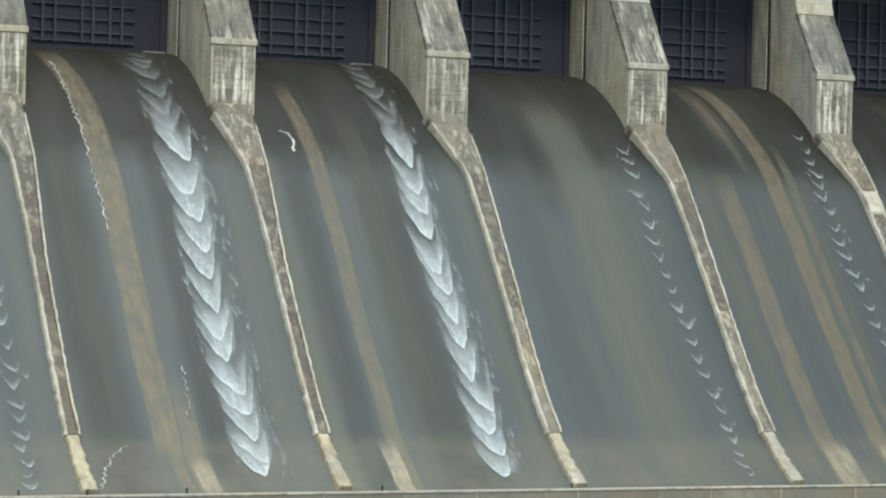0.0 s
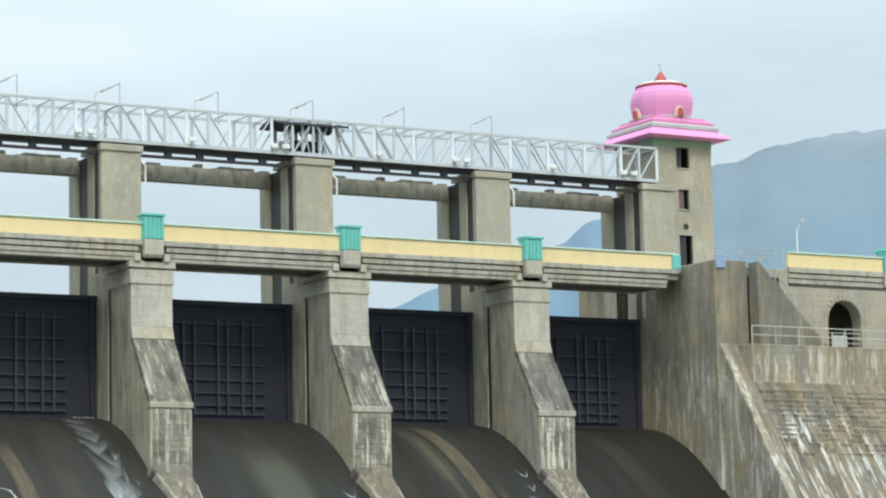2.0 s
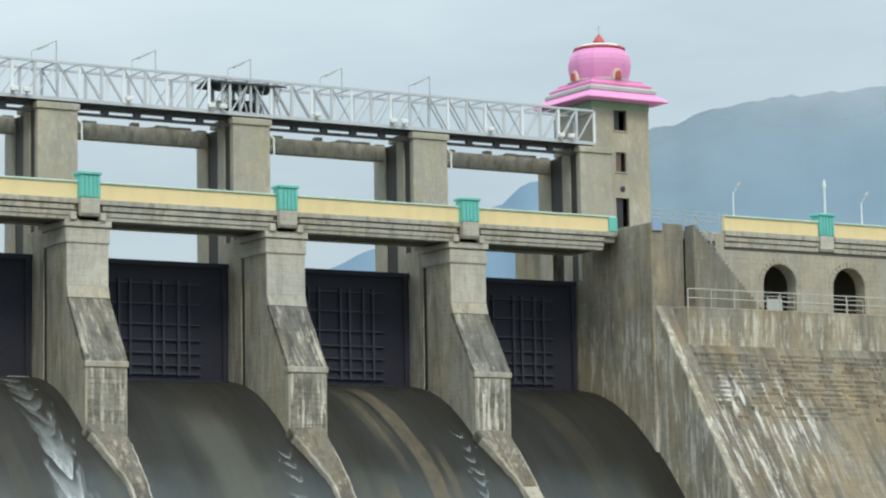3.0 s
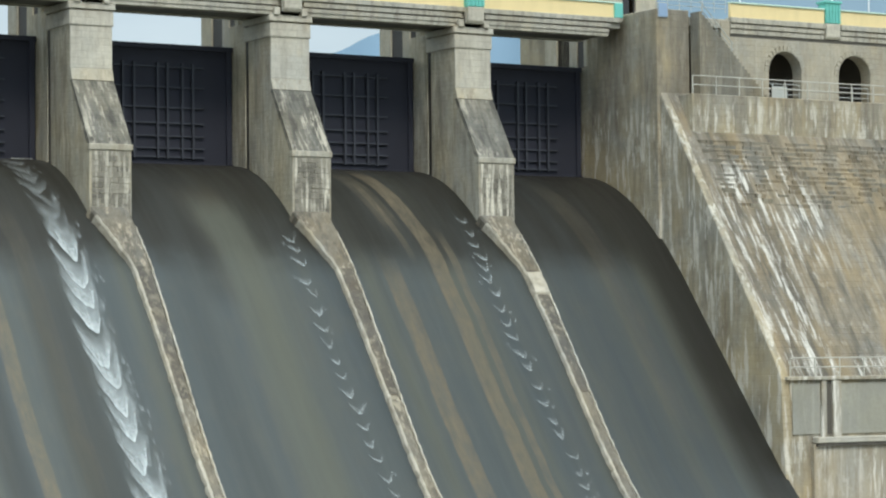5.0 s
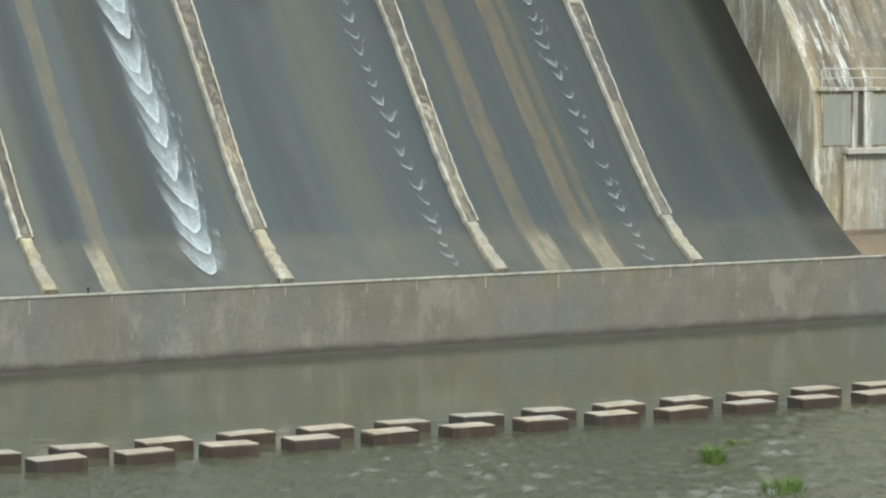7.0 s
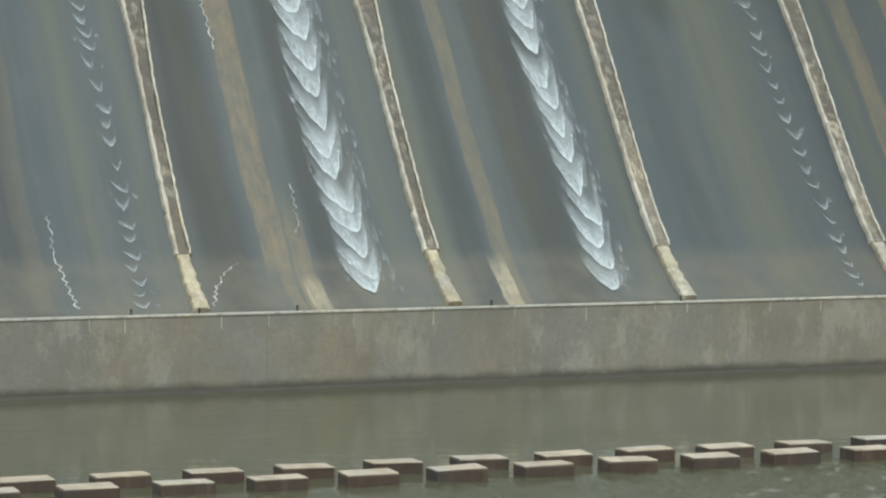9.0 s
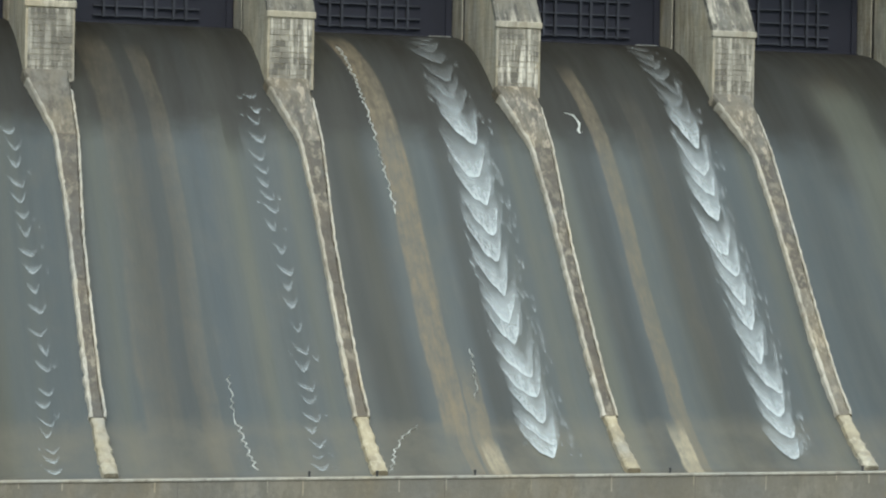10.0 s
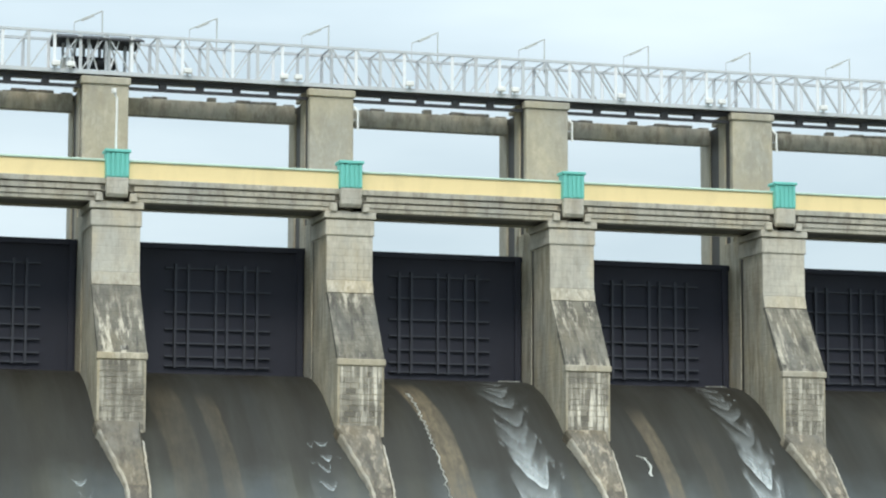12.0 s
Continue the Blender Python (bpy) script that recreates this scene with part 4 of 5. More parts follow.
    for ax, ay in ((0, -1), (-1, 0), (1, 0), (0, 1)):
        px, py = cx + ax * 1.7, cy + ay * 1.7
        wx, wy = abs(ay) * 0.30 + abs(ax) * 0.14, abs(ax) * 0.30 + abs(ay) * 0.14
        niche = part("niche", arch_block(px, py, wx, wy, 40.82, 41.3), CREAM, t, "pale arched niche on the dome")
        part("niche_panel", arch_block(px + ax * 0.1, py + ay * 0.1, wx * (0.62 if ay else 1), wy * (0.62 if ax else 1), 40.84, 41.22), DULL_RED, niche, "red panel")


def arch_block(cx, cy, wx, wy, z0, z1):
    """A small block with a round head, centred at cx, cy."""
    bm = bmesh.new()
    along_x = wx > wy
    half, thick = (wx, wy) if along_x else (wy, wx)
    pts = [(-half, z0), (half, z0)] + [(half * math.cos(a), z1 - half + half * math.sin(a) * 1.5) for a in [math.pi * i / 8 for i in range(9)]]
    front, back = [], []
    for u, z in pts:
        front.append(bm.verts.new((cx + u, cy - thick, z) if along_x else (cx - thick, cy + u, z)))
        back.append(bm.verts.new((cx + u, cy + thick, z) if along_x else (cx + thick, cy + u, z)))
    bm.faces.new(front)
    bm.faces.new(back[::-1])
    for i in range(len(pts)):
        j = (i + 1) % len(pts)
        bm.faces.new((front[j], front[i], back[i], back[j]))
    bmesh.ops.recalc_face_normals(bm, faces=bm.faces)
    return bm


DULL_RED = painted("dull_red_paint", (0.50, 0.10, 0.09), 0.35)
PINK_DEEP = painted("deep_pink_paint", (0.72, 0.23, 0.46), 0.25)
CREAM = painted("cream_paint", (0.78, 0.62, 0.50), 0.2)
RUST = painted("rusty_brown_paint", (0.16, 0.10, 0.08), 0.4)
tower()


# ---- abutment, training wall and the closed dam beyond ----
FACE = 1.52
FACE_TOP = (-0.6, 26.9)


def face_y(z):
    return FACE_TOP[0] - (FACE_TOP[1] - z) / FACE


def abutment():
    # the block beside the last gate
    bm = prism([(-0.6, 31.45), (13.0, 31.45), (13.0, -4.0), (-0.6, -4.0)], ABUT_X, 44.1, 0.04)
    tagged(obj("abutment_wall", bm, ABUT), "streaked masonry abutment wall beside the last gate", "wall", kind="structure")
    bm = prism([(-0.604, 26.9), (face_y(11.9), 11.9), (-10.72, 11.35), (-10.9, 7.5), (-11.3, 4.0), (-11.3, -4.0), (-0.604, -4.0)], ABUT_X + 0.18, 42.6, 0.05)
    tagged(obj("training_wall", bm, ABUT), "masonry training wall with white lime streaks along the chute", "wall", kind="structure")
    bm = prism([(-0.62, 26.86), (face_y(11.3) + 0.4, 11.3), (-9.6, 11.3), (-9.6, -4.0), (-0.62, -4.0)], 42.6, 130, 0.0)
    tagged(obj("dam_face", bm, FACE_STONE), "sloping masonry dam face with lime and rust streaks", "dam", kind="structure")
    bm = prism([(-2.0, 26.75), (-0.62, 26.75), (-0.62, 22.0), (-2.0, 24.6)], 43.2, 130, 0.03)
    tagged(obj("walkway_ledge", bm, ABUT), "stained masonry ledge carrying a walkway", "ledge", kind="structure")
    steps = thing("face_steps", "worn stone courses stepping down the dam face", "wall", kind="structure")
    rng = random.Random(31)
    lean = (face_y(11.3) + 0.4 + 0.62) / (11.3 - 26.86)
    for i in range(14):
        z = 24.2 - 0.27 * i
        y = -0.62 + (z - 26.86) * lean
        x = 43.3 + rng.uniform(0, 0.4)
        while x < 57:
            w = rng.uniform(0.45, 0.95)
            if rng.random() > 0.12 + 0.03 * i:
                d = rng.uniform(0.04, 0.16)
                part("course_stone", box(x, x + w - 0.03, y - d, y + 0.4, z - 0.25, z), FACE_STONE if rng.random() < 0.6 else DARK_WALL, steps)
            x += w
    bm = box(44.1, 130, 3.0, 13.0, -4.0, 31.0)
    tagged(obj("dam_core", bm, GALLERY), "plain masonry body of the closed dam", "dam", kind="structure")
    bm = prism([(-14.72, 3.2), (-14.72, -4.0), (-9.6, -4.0), (-9.6, 4.2), (-11.35, 4.2), (-11.35, 3.9)], ABUT_X - 0.3, 130, 0.02)
    tagged(obj("side_apron", bm, APRON), "wet brown concrete apron beside the chute", "ground", kind="structure")


abutment()


# ---- platform at the foot of the dam face ----
def rail_run(name, label, p, q, height, posts, rails, material, r=0.035, group=""):
    """A pipe railing from p to q, with posts and level rails."""
    t = thing(name, label, "railing", group)
    p, q = Vector(p), Vector(q)
    for i in range(posts + 1):
        b = p.lerp(q, i / posts)
        part("post", rod(b, b + Vector((0, 0, height)), r, 8), material, t)
    for h in rails:
        up = Vector((0, 0, height * h))
        part("rail", rod(p + up, q + up, r * 0.85, 8), material, t)
    return t


def platform():
    f = -10.75
    p = thing("inspection_platform", "lime-streaked concrete platform with a slab edge below the dam face", "platform")
    part("body", box(42.62, 130, f, -9.0, 4.0, 11.28, 0.03), ABUT, p)
    part("top_slab", box(42.3, 130, f - 0.22, -8.6, 11.28, 11.46, 0.02), WHITE_STAIN, p, "white-stained slab edge")
    for x in range(9):
        a = 44.55 + 4.6 * x
        part("pilaster", box(a, a + 0.32, f - 0.16, f, 8.36, 11.28, 0.02), WHITE_STAIN, p)
        # The shade in the slot between pilasters is painted dark.
        part("slot", box(a + 0.32, a + 0.72, f - 0.03, f + 0.002, 8.5, 11.2), SHADE_STAIN, p, "slot painted shade-dark")
        part("pilaster", box(a + 0.72, a + 1.3, f - 0.16, f, 8.36, 11.28, 0.02), WHITE_STAIN, p)
    part("panel", box(42.7, 44.5, f - 0.06, f, 8.5, 11.1, 0.02), PLATE, p, "smooth grey panel")
    part("panel", box(45.9, 49.1, f - 0.06, f, 8.5, 11.1, 0.02), PLATE, p, "smooth grey panel")
    part("lower_slab", box(44.0, 130, f - 0.5, f, 8.06, 8.36, 0.03), SHAFT, p, "projecting slab")
    part("lower_wall", box(43.9, 130, f - 0.25, f, 4.0, 7.98, 0.02), WHITE_STAIN, p, "white lime-streaked wall")
    # Underside coloured dark as the slab's shade.
    part("slab_underside", box(44.05, 130, f - 0.42, f - 0.24, 7.9, 8.06), SHADE_STAIN, p)


WHITE_STAIN = concrete("lime_streaked_concrete", (0.52, 0.46, 0.35), (0.22, 0.18, 0.12), (0.82, 0.80, 0.74), 0.9, 0.6, wide=2.0)
PLATE = concrete("smooth_plaster", (0.42, 0.41, 0.34), (0.30, 0.29, 0.24), (0.52, 0.50, 0.43), 0.3, 0.4)
platform()
DULL_PIPE = painted("weathered_pipe_paint", (0.52, 0.51, 0.46), 0.5)
rail_run("platform_railing", "rusty white pipe railing on the platform edge", (42.6, -10.8, 11.46), (62.0, -10.8, 11.46), 0.95, 12, (0.5, 1.0), DULL_PIPE)
rail_run("walkway_railing", "white pipe railing along the walkway ledge", (43.3, -1.92, 26.75), (75.0, -1.92, 26.75), 0.98, 20, (0.5, 1.0), DULL_PIPE)


# ---- gallery with arched openings ----
def gallery():
    g = thing("gallery_wall", "pale masonry gallery wall with arched openings under the road", "wall", kind="structure")
    y0, y1, zb, zt = -0.7, 0.1, 26.75, 30.15
    pitch, half, spring = 5.0, 1.16, 28.35
    x = 46.8
    first = 50.65
    edges = [46.8] + [first + pitch * (i + 0.5) for i in range(14)]
    for i in range(14):
        a, b, c = edges[i], edges[i + 1], first + pitch * i
        pts = [(a, zb), (c - half, zb)] + [(c - half * math.cos(math.pi * k / 14), spring + half * math.sin(math.pi * k / 14)) for k in range(15)] + [(c + half, zb), (b, zb), (b, zt), (a, zt)]
        bm = bmesh.new()
        f = [bm.verts.new((u, y0, z)) for u, z in pts]
        r = [bm.verts.new((u, y1, z)) for u, z in pts]
        bm.faces.new(f)
        bm.faces.new(r[::-1])
        for k in range(len(pts)):
            j = (k + 1) % len(pts)
            bm.faces.new((f[j], f[k], r[k], r[j]))
        bmesh.ops.recalc_face_normals(bm, faces=bm.faces)
        part("arch_panel", bm, GALLERY, g)
        # arch stones round the opening
        for k in range(15):
            t = math.pi * (k + 0.5) / 15
            m = Matrix.Translation((c - (half + 0.17) * math.cos(t), y0 - 0.015, spring + (half + 0.17) * math.sin(t))) @ Euler((0, t - math.pi / 2, 0)).to_matrix().to_4x4()
            bm = box(-0.115, 0.115, -0.03, 0.03, -0.15, 0.15)
            bm.transform(m)
            part("arch_stone", bm, GALLERY, g)
    part("gallery_floor", box(46.8, 120, -0.7, 3.0, 26.5, 26.75), GALLERY, g)
    # Ceiling and back wall have the gallery's inner shade painted on.
    part("gallery_ceiling", box(46.8, 120, -0.68, 3.0, 30.16, 30.5), SHADE_STAIN, g)
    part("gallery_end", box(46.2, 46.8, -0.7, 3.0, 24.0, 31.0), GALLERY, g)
    part("gallery_back", box(46.8, 120, 2.6, 3.0, 26.75, 30.16), SHADE_STAIN, g, "inner wall of the gallery, painted shade-dark")
    for i in range(14):
        c = first + pitch * i
        rail_run("arch_railing", "dull pipe railing across an arched opening", (c - 1.15, -0.5, 26.75), (c + 1.15, -0.5, 26.75), 0.95, 2, (0.4, 0.72, 1.0), GREY_PAINT, 0.03, "arch railings")
    sign = thing("notice_board", "pale blank notice board on the railing", "sign")
    part("board", box(49.75, 50.85, -0.62, -0.58, 26.85, 27.55, 0.01), GREY_PAINT, sign)
    for x in (49.85, 50.75):
        part("hook", box(x - 0.02, x + 0.02, -0.6, -0.5, 27.4, 27.7), STEEL, sign)


gallery()


def gallery_parapet(x0, x1):
    s = thing("gallery_parapet", "yellow parapet with green coping above the gallery", "parapet", "gallery parapets")
    o = -2.92
    part("road_slab", box(x0, x1, -0.68, 3.0, 30.5, 31.0), GIRDER, s)
    part("top_ledge", box(x0, x1, 2.02 + o, 2.6 + o, 30.92, 31.22, 0.02), GIRDER, s)
    part("middle_ledge", box(x0, x1, 2.10 + o, 2.6 + o, 30.62, 30.86, 0.02), GIRDER, s)
    part("lower_ledge", box(x0, x1, 2.16 + o, 2.6 + o, 30.32, 30.56, 0.02), GIRDER, s)
    # Fascia painted dark for the shade between ledges.
    part("fascia", box(x0, x1, 2.26 + o, 2.5 + o, 30.12, 30.92), SHADE_STAIN, s)
    part("parapet", box(x0, x1, 2.12 + o, 2.34 + o, 31.22, 31.98, 0.01), YELLOW, s, "yellow painted parapet")
    part("coping", box(x0, x1, 2.04 + o, 2.42 + o, 31.98, 32.08, 0.02), COPING, s, "pale green coping")


gallery_parapet(46.8, 53.45)
gallery_parapet(54.6, 64.4)
gallery_parapet(65.6, 76.0)
for x in (54.03, 65.0):
    copy_thing(first_post, pose(x, -2.62, 0.06))

# stair from the road down to the walkway
stair = thing("side_stair", "dark masonry stair down to the walkway", "stair")
pts = [(44.1, 31.3)]
for i in range(24):
    pts += [(44.1 + 0.19 * (i + 1), 31.3 - 0.19 * i), (44.1 + 0.19 * (i + 1), 31.3 - 0.19 * (i + 1))]
pts += [(48.66, 26.74), (44.1, 26.74)]
bm = bmesh.new()
fr, bk = [bm.verts.new((u, -1.55, z)) for u, z in pts], [bm.verts.new((u, -0.72, z)) for u, z in pts]
bm.faces.new(fr)
bm.faces.new(bk[::-1])
for k in range(len(pts)):
    j = (k + 1) % len(pts)
    bm.faces.new((fr[j], fr[k], bk[k], bk[j]))
bmesh.ops.recalc_face_normals(bm, faces=bm.faces)
part("steps", bm, DARK_WALL, stair)
for i in range(3):
    x = 44.3 + i * 1.0
    z = 31.3 - (x - 44.1)
    part("post", rod((x, -1.5, z), (x, -1.5, z + 0.6), 0.025), GREY_PAINT, stair)
part("handrail", rod((44.2, -1.5, 31.85), (46.4, -1.5, 29.65), 0.028), GREY_PAINT, stair)
part("handrail", rod((44.2, -1.5, 31.5), (46.4, -1.5, 29.3), 0.022), GREY_PAINT, stair)
rail_run("mesh_fence", "thin grey pipe fence on the abutment", (41.95, -0.5, 31.45), (46.7, -0.5, 31.45), 0.75, 6, (0.33, 0.66, 1.0), GREY_PAINT, 0.02)
part("kerb", box(44.1, 46.8, -0.65, 3.0, 30.6, 31.1, 0.02), GIRDER, stair)

for x0, x1, y, z0, z1 in ((42.3, 42.86, 6.28, 32.92, 33.75), (42.0, 42.6, -0.66, 31.0, 31.75)):
    b = thing("blue_board", "small blue painted sign board", "sign", "blue boards")
    part("board", box(x0, x1, y - 0.03, y, z0, z1, 0.01), BLUE_PAINT, b)
    part("rim", box(x0 - 0.03, x1 + 0.03, y, y + 0.02, z0 - 0.03, z1 + 0.03), GREY_PAINT, b)
part("deck_fill", box(40.5, 41.89, 2.5, 5.2, 31.1, 31.3), GIRDER, end_post)


def street_lamp(x, y, z, arm):
    l = thing("street_lamp", "slim grey street lamp on the dam road", "lamp", "road lamps")
    part("pole", rod((x, y, z), (x, y, z + 2.6), 0.05, 8, None, 0.035), STEEL_WHITE, l)
    part("arm", rod((x, y, z + 2.55), (x + arm, y, z + 3.1), 0.03), STEEL, l)
    part("lamp_head", bar((x + arm * 0.7, y, z + 2.98), (x + arm * 1.35, y, z + 3.2), 0.16, 0.1), GREY_PAINT, l)


street_lamp(48.55, 0.6, 31.0, 0.4)
street_lamp(57.9, 0.6, 31.0, 0.4)
l = thing("gate_lamp", "white lamp standard on a parapet post", "lamp")
part("pole", rod((54.05, -0.75, 32.5), (54.05, -0.75, 34.1), 0.06, 8), WHITE_PAINT, l)
part("lantern", rod((54.05, -0.75, 34.1), (54.05, -0.75, 34.5), 0.12, 8, None, 0.05), WHITE_PAINT, l)

# drain pipes beside the hoist columns
for k in range(-2, 4):
    d = thing("drain_pipe", "short white drain pipe bent at its head", "pipe", "drain pipes")
    x = BAY * k + 0.2
    if k == -2:
        part("pipe", rod((-23.13, 2.5, 32.4), (-23.13, 2.5, 35.0), 0.05), WHITE_PAINT, d)
        part("bend", rod((-23.13, 2.5, 35.0), (-23.28, 2.45, 35.25), 0.05), WHITE_PAINT, d)
        part("lamp_globe", rod((-23.28, 2.45, 35.2), (-23.28, 2.45, 35.42), 0.12, 10), WHITE_PAINT, d)
    else:
        part("pipe", rod((x, 5.85, 34.7), (x, 5.85, 35.6), 0.05), WHITE_PAINT, d)
        part("bend", rod((x, 5.85, 35.6), (x - 0.18, 6.0, 35.85), 0.05), WHITE_PAINT, d)
        part("clip", bar((x, 5.93, 35.2), (x - 0.36, 6.05, 35.2), 0.05), STEEL, d)

# short dark pegs on the sill
for x in (-14.98, -12.16, -8.0, 0.6, 9.5):
    p = thing("sill_peg", "short dark iron peg on the sill", "peg", "sill pegs")
    part("shaft", rod((x, -14.95, SILL_Z), (x, -14.95, SILL_Z + 0.2), 0.045), DARK_STEEL, p)
    part("head", rod((x, -14.95, SILL_Z + 0.2), (x, -14.95, SILL_Z + 0.25), 0.065), DARK_STEEL, p)


# ---- baffle blocks ----
def baffle(rng):
    b = thing("baffle_block", "low brown concrete baffle block in the pool", "block", "baffle blocks")
    bm = box(-0.86, 0.86, -0.5, 0.5, -1.2, 0.34, 0.03)
    for v in bm.verts:
        v.co += Vector((rng.uniform(-0.03, 0.03), rng.uniform(-0.03, 0.03), rng.uniform(-0.015, 0.015)))
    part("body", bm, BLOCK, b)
    # Top slab is given a much paler colour than the sides.
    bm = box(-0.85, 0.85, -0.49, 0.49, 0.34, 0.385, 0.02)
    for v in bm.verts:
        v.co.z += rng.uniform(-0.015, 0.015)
    part("worn_top", bm, BLOCK_TOP, b, "pale top")
    return b


rng = random.Random(12)
for i in range(-9, 16):
    for row in (0, 1):
        b = baffle(rng)
        x = -12.12 + 2.99 * i + 0.85 if row == 0 else -10.53 + 3.0 * i + 0.85
        y = -40.15 - 0.02 * i if row == 0 else -38.15 - 0.02 * i
        b.matrix_basis = pose(x, y, rng.uniform(-0.02, 0.02), rng.uniform(-1, 1), rng.uniform(-1, 1), rng.uniform(-1.5, 1.5))


# ---- grass tufts in the shallows ----
def tuft(x, y, n, tall, spread):
    m = Mat("grass_blades", 0.8)
    m.color(m.ramp(m.noise(4, 3), (0.3, (0.07, 0.13, 0.02)), (0.7, (0.16, 0.24, 0.05))))
    bm = bmesh.new()
    g = random.Random(int(x * 10))
    for _ in range(n):
        a, r = g.uniform(0, 6.28), spread * math.sqrt(g.random())
        bx, by, h, lean = x + r * math.cos(a), y + r * math.sin(a), tall * g.uniform(0.5, 1), g.uniform(0.1, 0.5) * tall
        w, d = g.uniform(0.012, 0.025), Vector((math.cos(a), math.sin(a), 0))
        s = Vector((-d.y, d.x, 0)) * w
        o = Vector((bx, by, -0.1))
        k = [o + s, o - s, o + d * lean * 0.3 + Vector((0, 0, h * 0.6)) - s * 0.8, o + d * lean * 0.3 + Vector((0, 0, h * 0.6)) + s * 0.8, o + d * lean + Vector((0, 0, h))]
        v = [bm.verts.new(c) for c in k]
        bm.faces.new((v[0], v[1], v[2], v[3]))
        bm.faces.new((v[3], v[2], v[4]))
    tagged(obj("grass_tuft", bm, m.m), "green grass tuft growing in the shallow water", "grass", "grass tufts", "stuff")


tuft(7.2, -49.6, 170, 0.75, 0.42)
tuft(5.6, -55.3, 150, 0.6, 0.7)
tuft(10.4, -46.6, 60, 0.3, 0.5)


# ---- white water on the chute ----
def foam_material(name, strength, top):
    """Lacy white water: thick at the front of a wave, torn towards its tail (UV v runs from front to tail)."""
    m = Mat(name, 0.5)
    m.color(m.ramp(m.noise(6, 4), (0.3, (0.56, 0.64, 0.66)), (0.7, (0.80, 0.85, 0.86))))
    uv = m.n.new("ShaderNodeUVMap")
    uv.uv_map = "wave"
    sep = m.n.new("ShaderNodeSeparateXYZ")
    m.l.new(uv.outputs["UV"], sep.inputs["Vector"])
    u, v = sep.outputs["X"], sep.outputs["Y"]
    torn = m.math("ADD", m.math("MULTIPLY", m.noise(4.0, 5, (2.4, 0.3, 0.25), 0.7), 0.75), m.math("MULTIPLY", m.noise(15, 4), 0.35))
    rag = m.math("MULTIPLY", m.noise(9.0, 5, (1.6, 0.8, 0.8), 0.7, (5, 1, 3)), 0.10)
    edge = m.math("MULTIPLY", m.span(m.math("SUBTRACT", v, m.math("SUBTRACT", rag, 0.045)), 0.0, 0.03), m.span(m.math("ADD", m.math("ABSOLUTE", u), rag), 1.08, 0.8))
    fade = m.math("POWER", m.math("SUBTRACT", 1.0, v), 1.25)
    middle = m.span(m.math("ABSOLUTE", u), 1.0, 0.25, 0.5, 1.0)
    body = m.math("MULTIPLY", m.math("MULTIPLY", fade, middle), m.span(torn, 0.34, 0.72, 0.42, 1.0))
    crest = m.math("MULTIPLY", m.span(v, 0.16, 0.02), 0.22)
    alpha = m.math("MULTIPLY", m.math("MULTIPLY", m.math("ADD", m.math("MULTIPLY", body, strength), crest), edge), top, True)
    clear, mixer = m.n.new("ShaderNodeBsdfTransparent"), m.n.new("ShaderNodeMixShader")
    m.l.new(alpha, mixer.inputs[0])
    m.l.new(clear.outputs[0], mixer.inputs[1])
    m.l.new(m.b.outputs[0], mixer.inputs[2])
    m.l.new(mixer.outputs[0], m.n["Material Output"].inputs["Surface"])
    m.bump(torn, 0.6, 0.06)
    return m.m


FOAM, FOAM_THIN, FOAM_VEIL = foam_material("foam", 0.95, 0.72), foam_material("thin_foam", 0.8, 0.52), foam_material("veil_foam", 0.9, 0.25)


def wave(bm, uv, x, y, half, arm, tail, lift, skew=0.0, nu=14, nv=7):
    """One roll wave on the chute: a tongue with its tip down the slope at (x, y), arms trailing up, and a tail of foam."""
    rows = []
    rough = random.Random(round(x * 977 + y * 3571))
    a1, a2, lean = rough.uniform(0, 6), rough.uniform(0, 6), rough.uniform(-0.05, 0.5)
    for i in range(nu + 1):
        u = -1 + 2 * i / nu
        side = (u - lean) / (1 - lean) if u > lean else (lean - u) / (1 + lean)
        lag = arm * (side ** 1.7 + 0.03 * math.sin(u * 6 + a1) + 0.02 * math.sin(u * 13 + a2) + rough.uniform(-0.008, 0.008) + (rough.uniform(-0.12, 0.05) if u > 0.75 and nu > 20 else 0))
        col = []
        for j in range(nv + 1):
            v = j / nv
            length = tail * (1 - 0.75 * abs(u) ** 1.3)
            s = lag + v * length
            yy = y + s * 0.62
            p = Vector((x + skew * s + u * half * (1 - 0.12 * v), yy, chute_z(yy))) + chute_normal(yy) * (lift * (1 - v) + 0.025)
            vert = bm.verts.new(p)
            col.append((vert, u, v))
        rows.append(col)
    for a, b in zip(rows, rows[1:]):
        for j in range(nv):
            quad = (a[j], b[j], b[j + 1], a[j + 1])
            f = bm.faces.new([q[0] for q in quad])
            f.smooth = True
            for loop, q in zip(f.loops, quad):
                loop[uv].uv = (q[1], q[2])


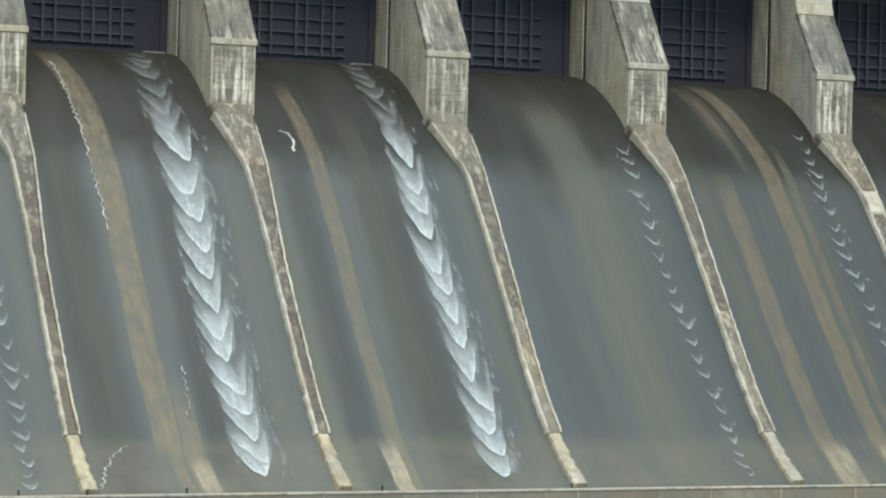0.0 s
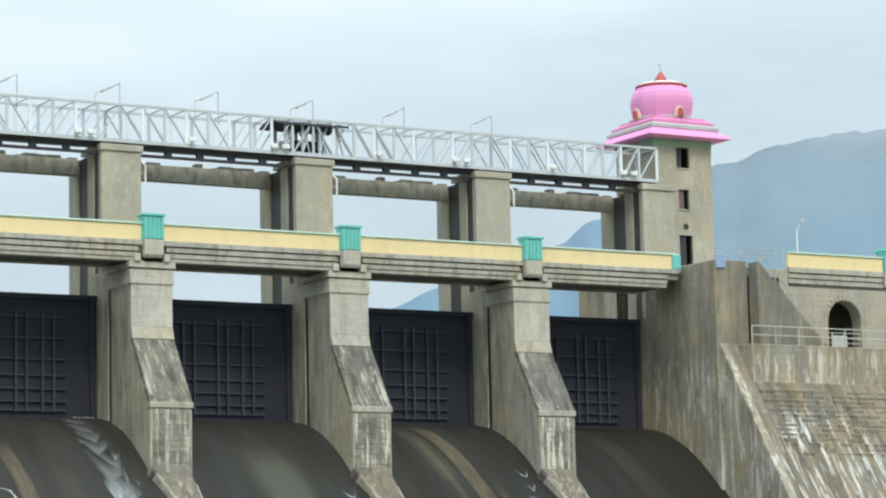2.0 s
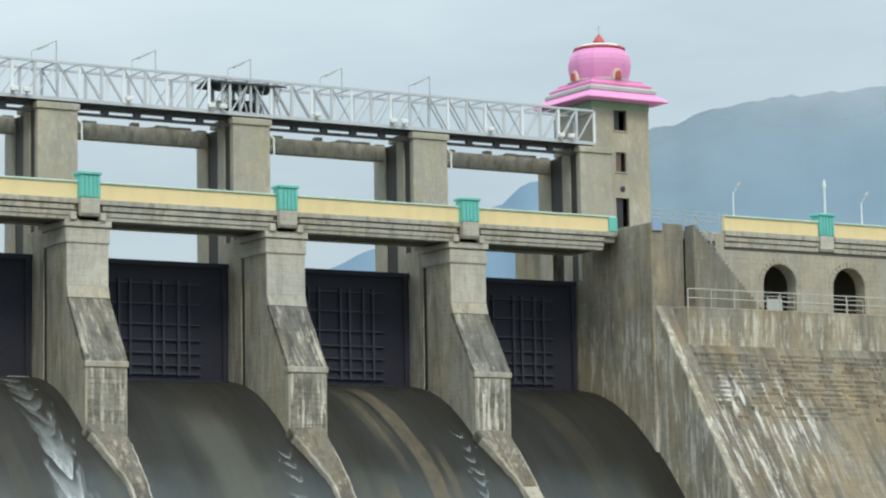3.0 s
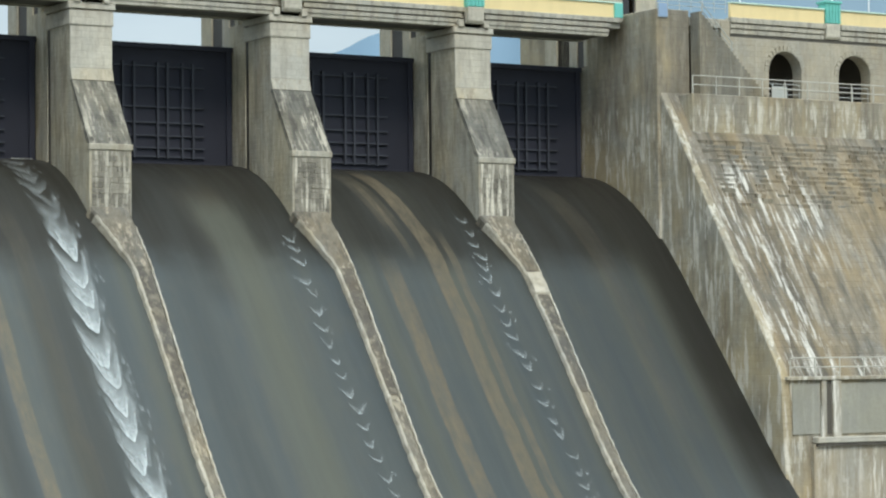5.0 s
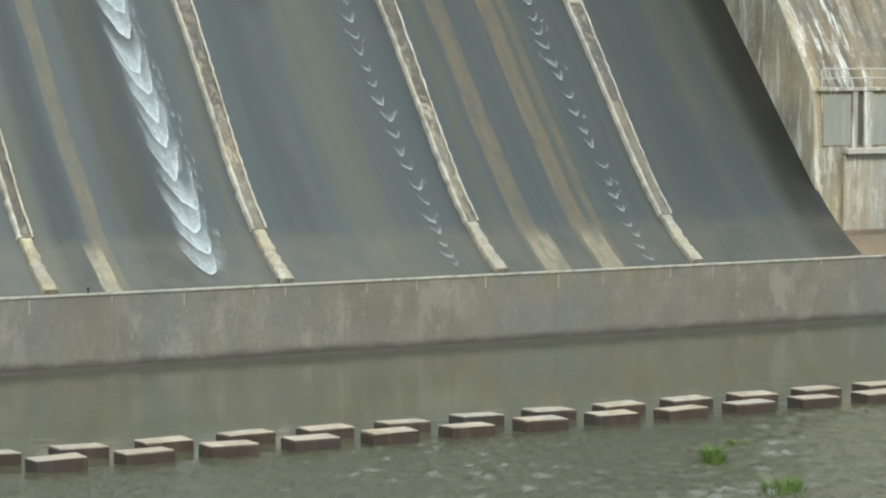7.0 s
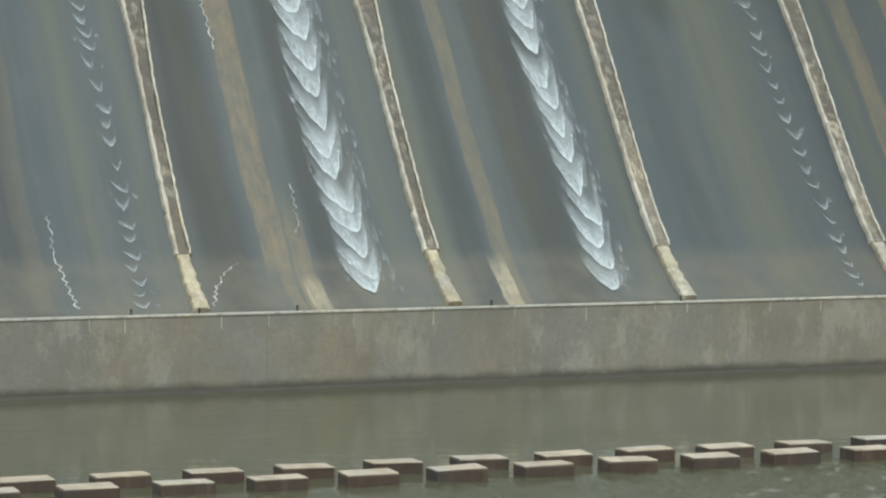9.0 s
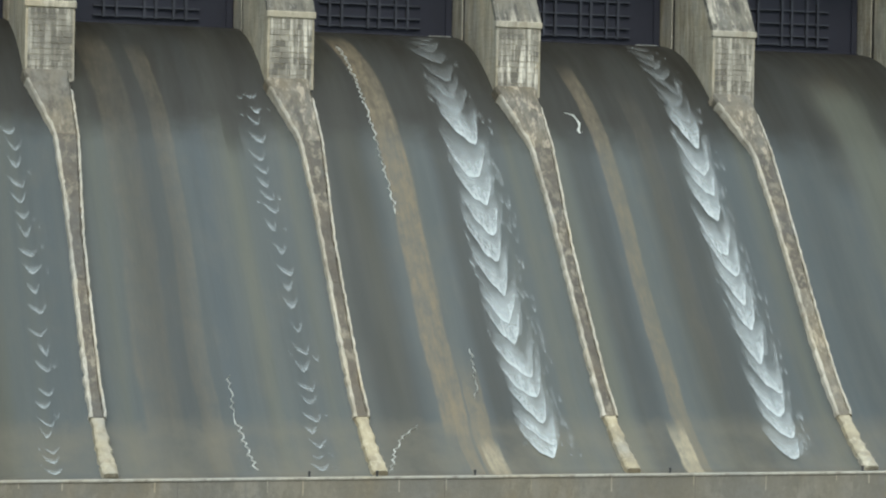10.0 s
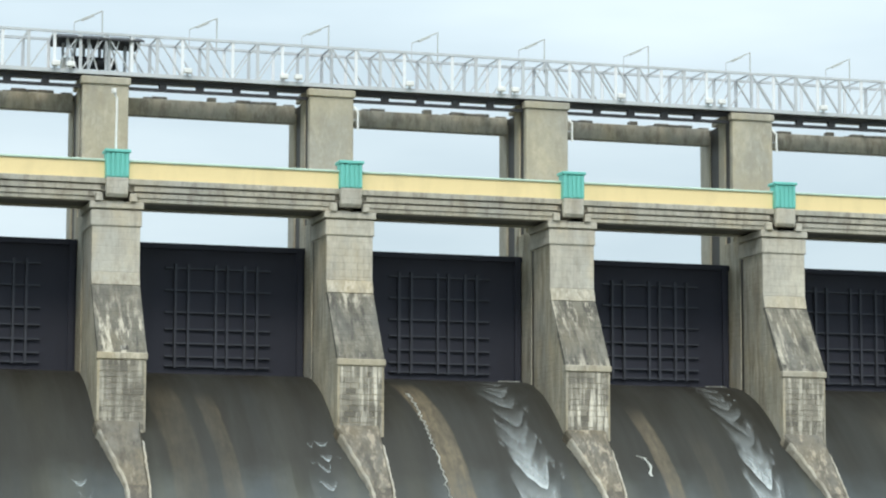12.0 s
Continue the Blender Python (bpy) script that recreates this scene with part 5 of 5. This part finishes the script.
def stream(label, x0, top, strong, seed):
    """Roll waves down one bay: long overlapping tongues in a strong stream, small chevrons in a weak one."""
    g = random.Random(seed)
    t = thing("water_stream", label, "water", "water streams", kind="stuff")
    fine, veil = bmesh.new(), bmesh.new()
    uv2, uv3 = fine.loops.layers.uv.new("wave"), veil.loops.layers.uv.new("wave")
    y = top
    while y > -14.5:
        grow = min(1.0, (top - y) / 9 + 0.55)
        if strong:
            gap = g.choice((0.75, 0.95, 1.1, 1.3)) * (0.55 + 0.45 * grow)
            faint = y > top - 6.0
            half = g.uniform(0.85, 1.08) * (0.45 + 0.5 * grow) * strong
            x = x0 + 0.12 * math.sin(y * 0.7 + seed) + g.uniform(-0.1, 0.1)
            bm = veil if faint else bmesh.new()
            wave(bm, uv3 if faint else bm.loops.layers.uv.new("wave"), x, y, half, g.uniform(2.0, 2.9) * grow, gap * g.uniform(2.3, 3.1), 0.05, -0.03, 34, 8)
            if not faint:
                part("foam_tongue", bm, FOAM, t)
                wave(veil, uv3, x + 0.1, y + 0.3, half * 1.15, g.uniform(2.2, 3.0) * grow, gap * 3.0, 0.03, -0.03, 20, 6)
            for _ in range(9 if not faint else 2):
                side = g.choice((-0.8, 0.65, 0.8, 0.95, 1.1, 1.3)) * strong
                wave(fine, uv2, x + side + g.uniform(-0.12, 0.12), y + g.uniform(-0.2, 1.2), g.uniform(0.05, 0.13), g.uniform(0.5, 1.1), g.uniform(0.2, 0.5), 0.02, -0.02, 6, 3)
            y -= gap
        else:
            x = x0 + 0.15 * math.sin(y * 0.6 + seed) + g.uniform(-0.12, 0.12)
            wave(fine, uv2, x, y, g.uniform(0.28, 0.46), g.uniform(0.5, 0.85), g.uniform(0.3, 0.6), 0.03, 0, 14, 4)
            if g.random() < 0.6:
                wave(fine, uv2, x + g.choice((-0.5, 0.45, 0.6)), y + g.uniform(-0.1, 0.5), g.uniform(0.08, 0.18), g.uniform(0.3, 0.55), g.uniform(0.12, 0.22), 0.02, 0, 8, 3)
            y -= g.uniform(0.45, 0.8)
    part("foam_ripples", fine, FOAM_THIN, t)
    part("foam_veil", veil, FOAM_VEIL, t)


stream("thick white stream of roll waves down the chute", -4.42, 4.2, 1.05, 4)
stream("white stream of roll waves down the chute", 6.88, 4.0, 0.88, 9)
stream("thin trickle of small white ripples down the chute", 18.95, -1.2, 0, 21)
stream("thin trickle of small white ripples down the chute", 29.65, 0.0, 0, 33)
stream("thin trickle of small white ripples down the chute", -14.1, -0.6, 0, 45)
stream("thin trickle of small white ripples down the chute", -25.0, -2.4, 0, 57)


def trickle(points, width, seed):
    """A narrow zigzag of white water along points of (x, y) on the chute."""
    g = random.Random(seed)
    bm = bmesh.new()
    last, side = None, 1
    for (xa, ya), (xb, yb) in zip(points, points[1:]):
        n = max(3, int(math.hypot(xb - xa, yb - ya) / 0.13))
        for i in range(n):
            u = i / n
            side = -side if g.random() < 0.75 else side
            x, y = xa + (xb - xa) * u + side * g.uniform(0.02, 0.10), ya + (yb - ya) * u
            c, nn = Vector((x, y, chute_z(y))), chute_normal(y)
            w = width * g.uniform(0.25, 0.9)
            pair = [bm.verts.new(c + Vector((-w, 0, 0)) + nn * 0.01), bm.verts.new(c + nn * 0.06), bm.verts.new(c + Vector((w, 0, 0)) + nn * 0.01)]
            if last:
                bm.faces.new((last[0], last[1], pair[1], pair[0]))
                bm.faces.new((last[1], last[2], pair[2], pair[1]))
            last = pair
    tagged(obj("white_trickle", bm, WHITE_WATER), "thin zigzag line of white water", "water", "white trickles", "stuff")


WHITE_WATER = painted("white_water", (0.62, 0.64, 0.60), 0.4, 0.4)
trickle([(-9.0, 3.1), (-8.68, -1.57), (-8.42, -5.0)], 0.045, 1)
trickle([(-17.28, -10.4), (-17.33, -11.64), (-16.95, -14.43)], 0.045, 2)
trickle([(-11.42, -14.43), (-10.9, -13.3), (-10.3, -12.6), (-9.4, -12.2)], 0.05, 3)
trickle([(1.0, -0.74), (1.45, -0.9), (1.47, -1.8)], 0.09, 4)
trickle([(-6.42, -9.5), (-6.7, -11.3)], 0.03, 5)
trickle([(-3.6, 6.2), (-2.4, 6.2)], 0.08, 6)
trickle([(7.4, 6.2), (8.5, 6.2)], 0.07, 7)
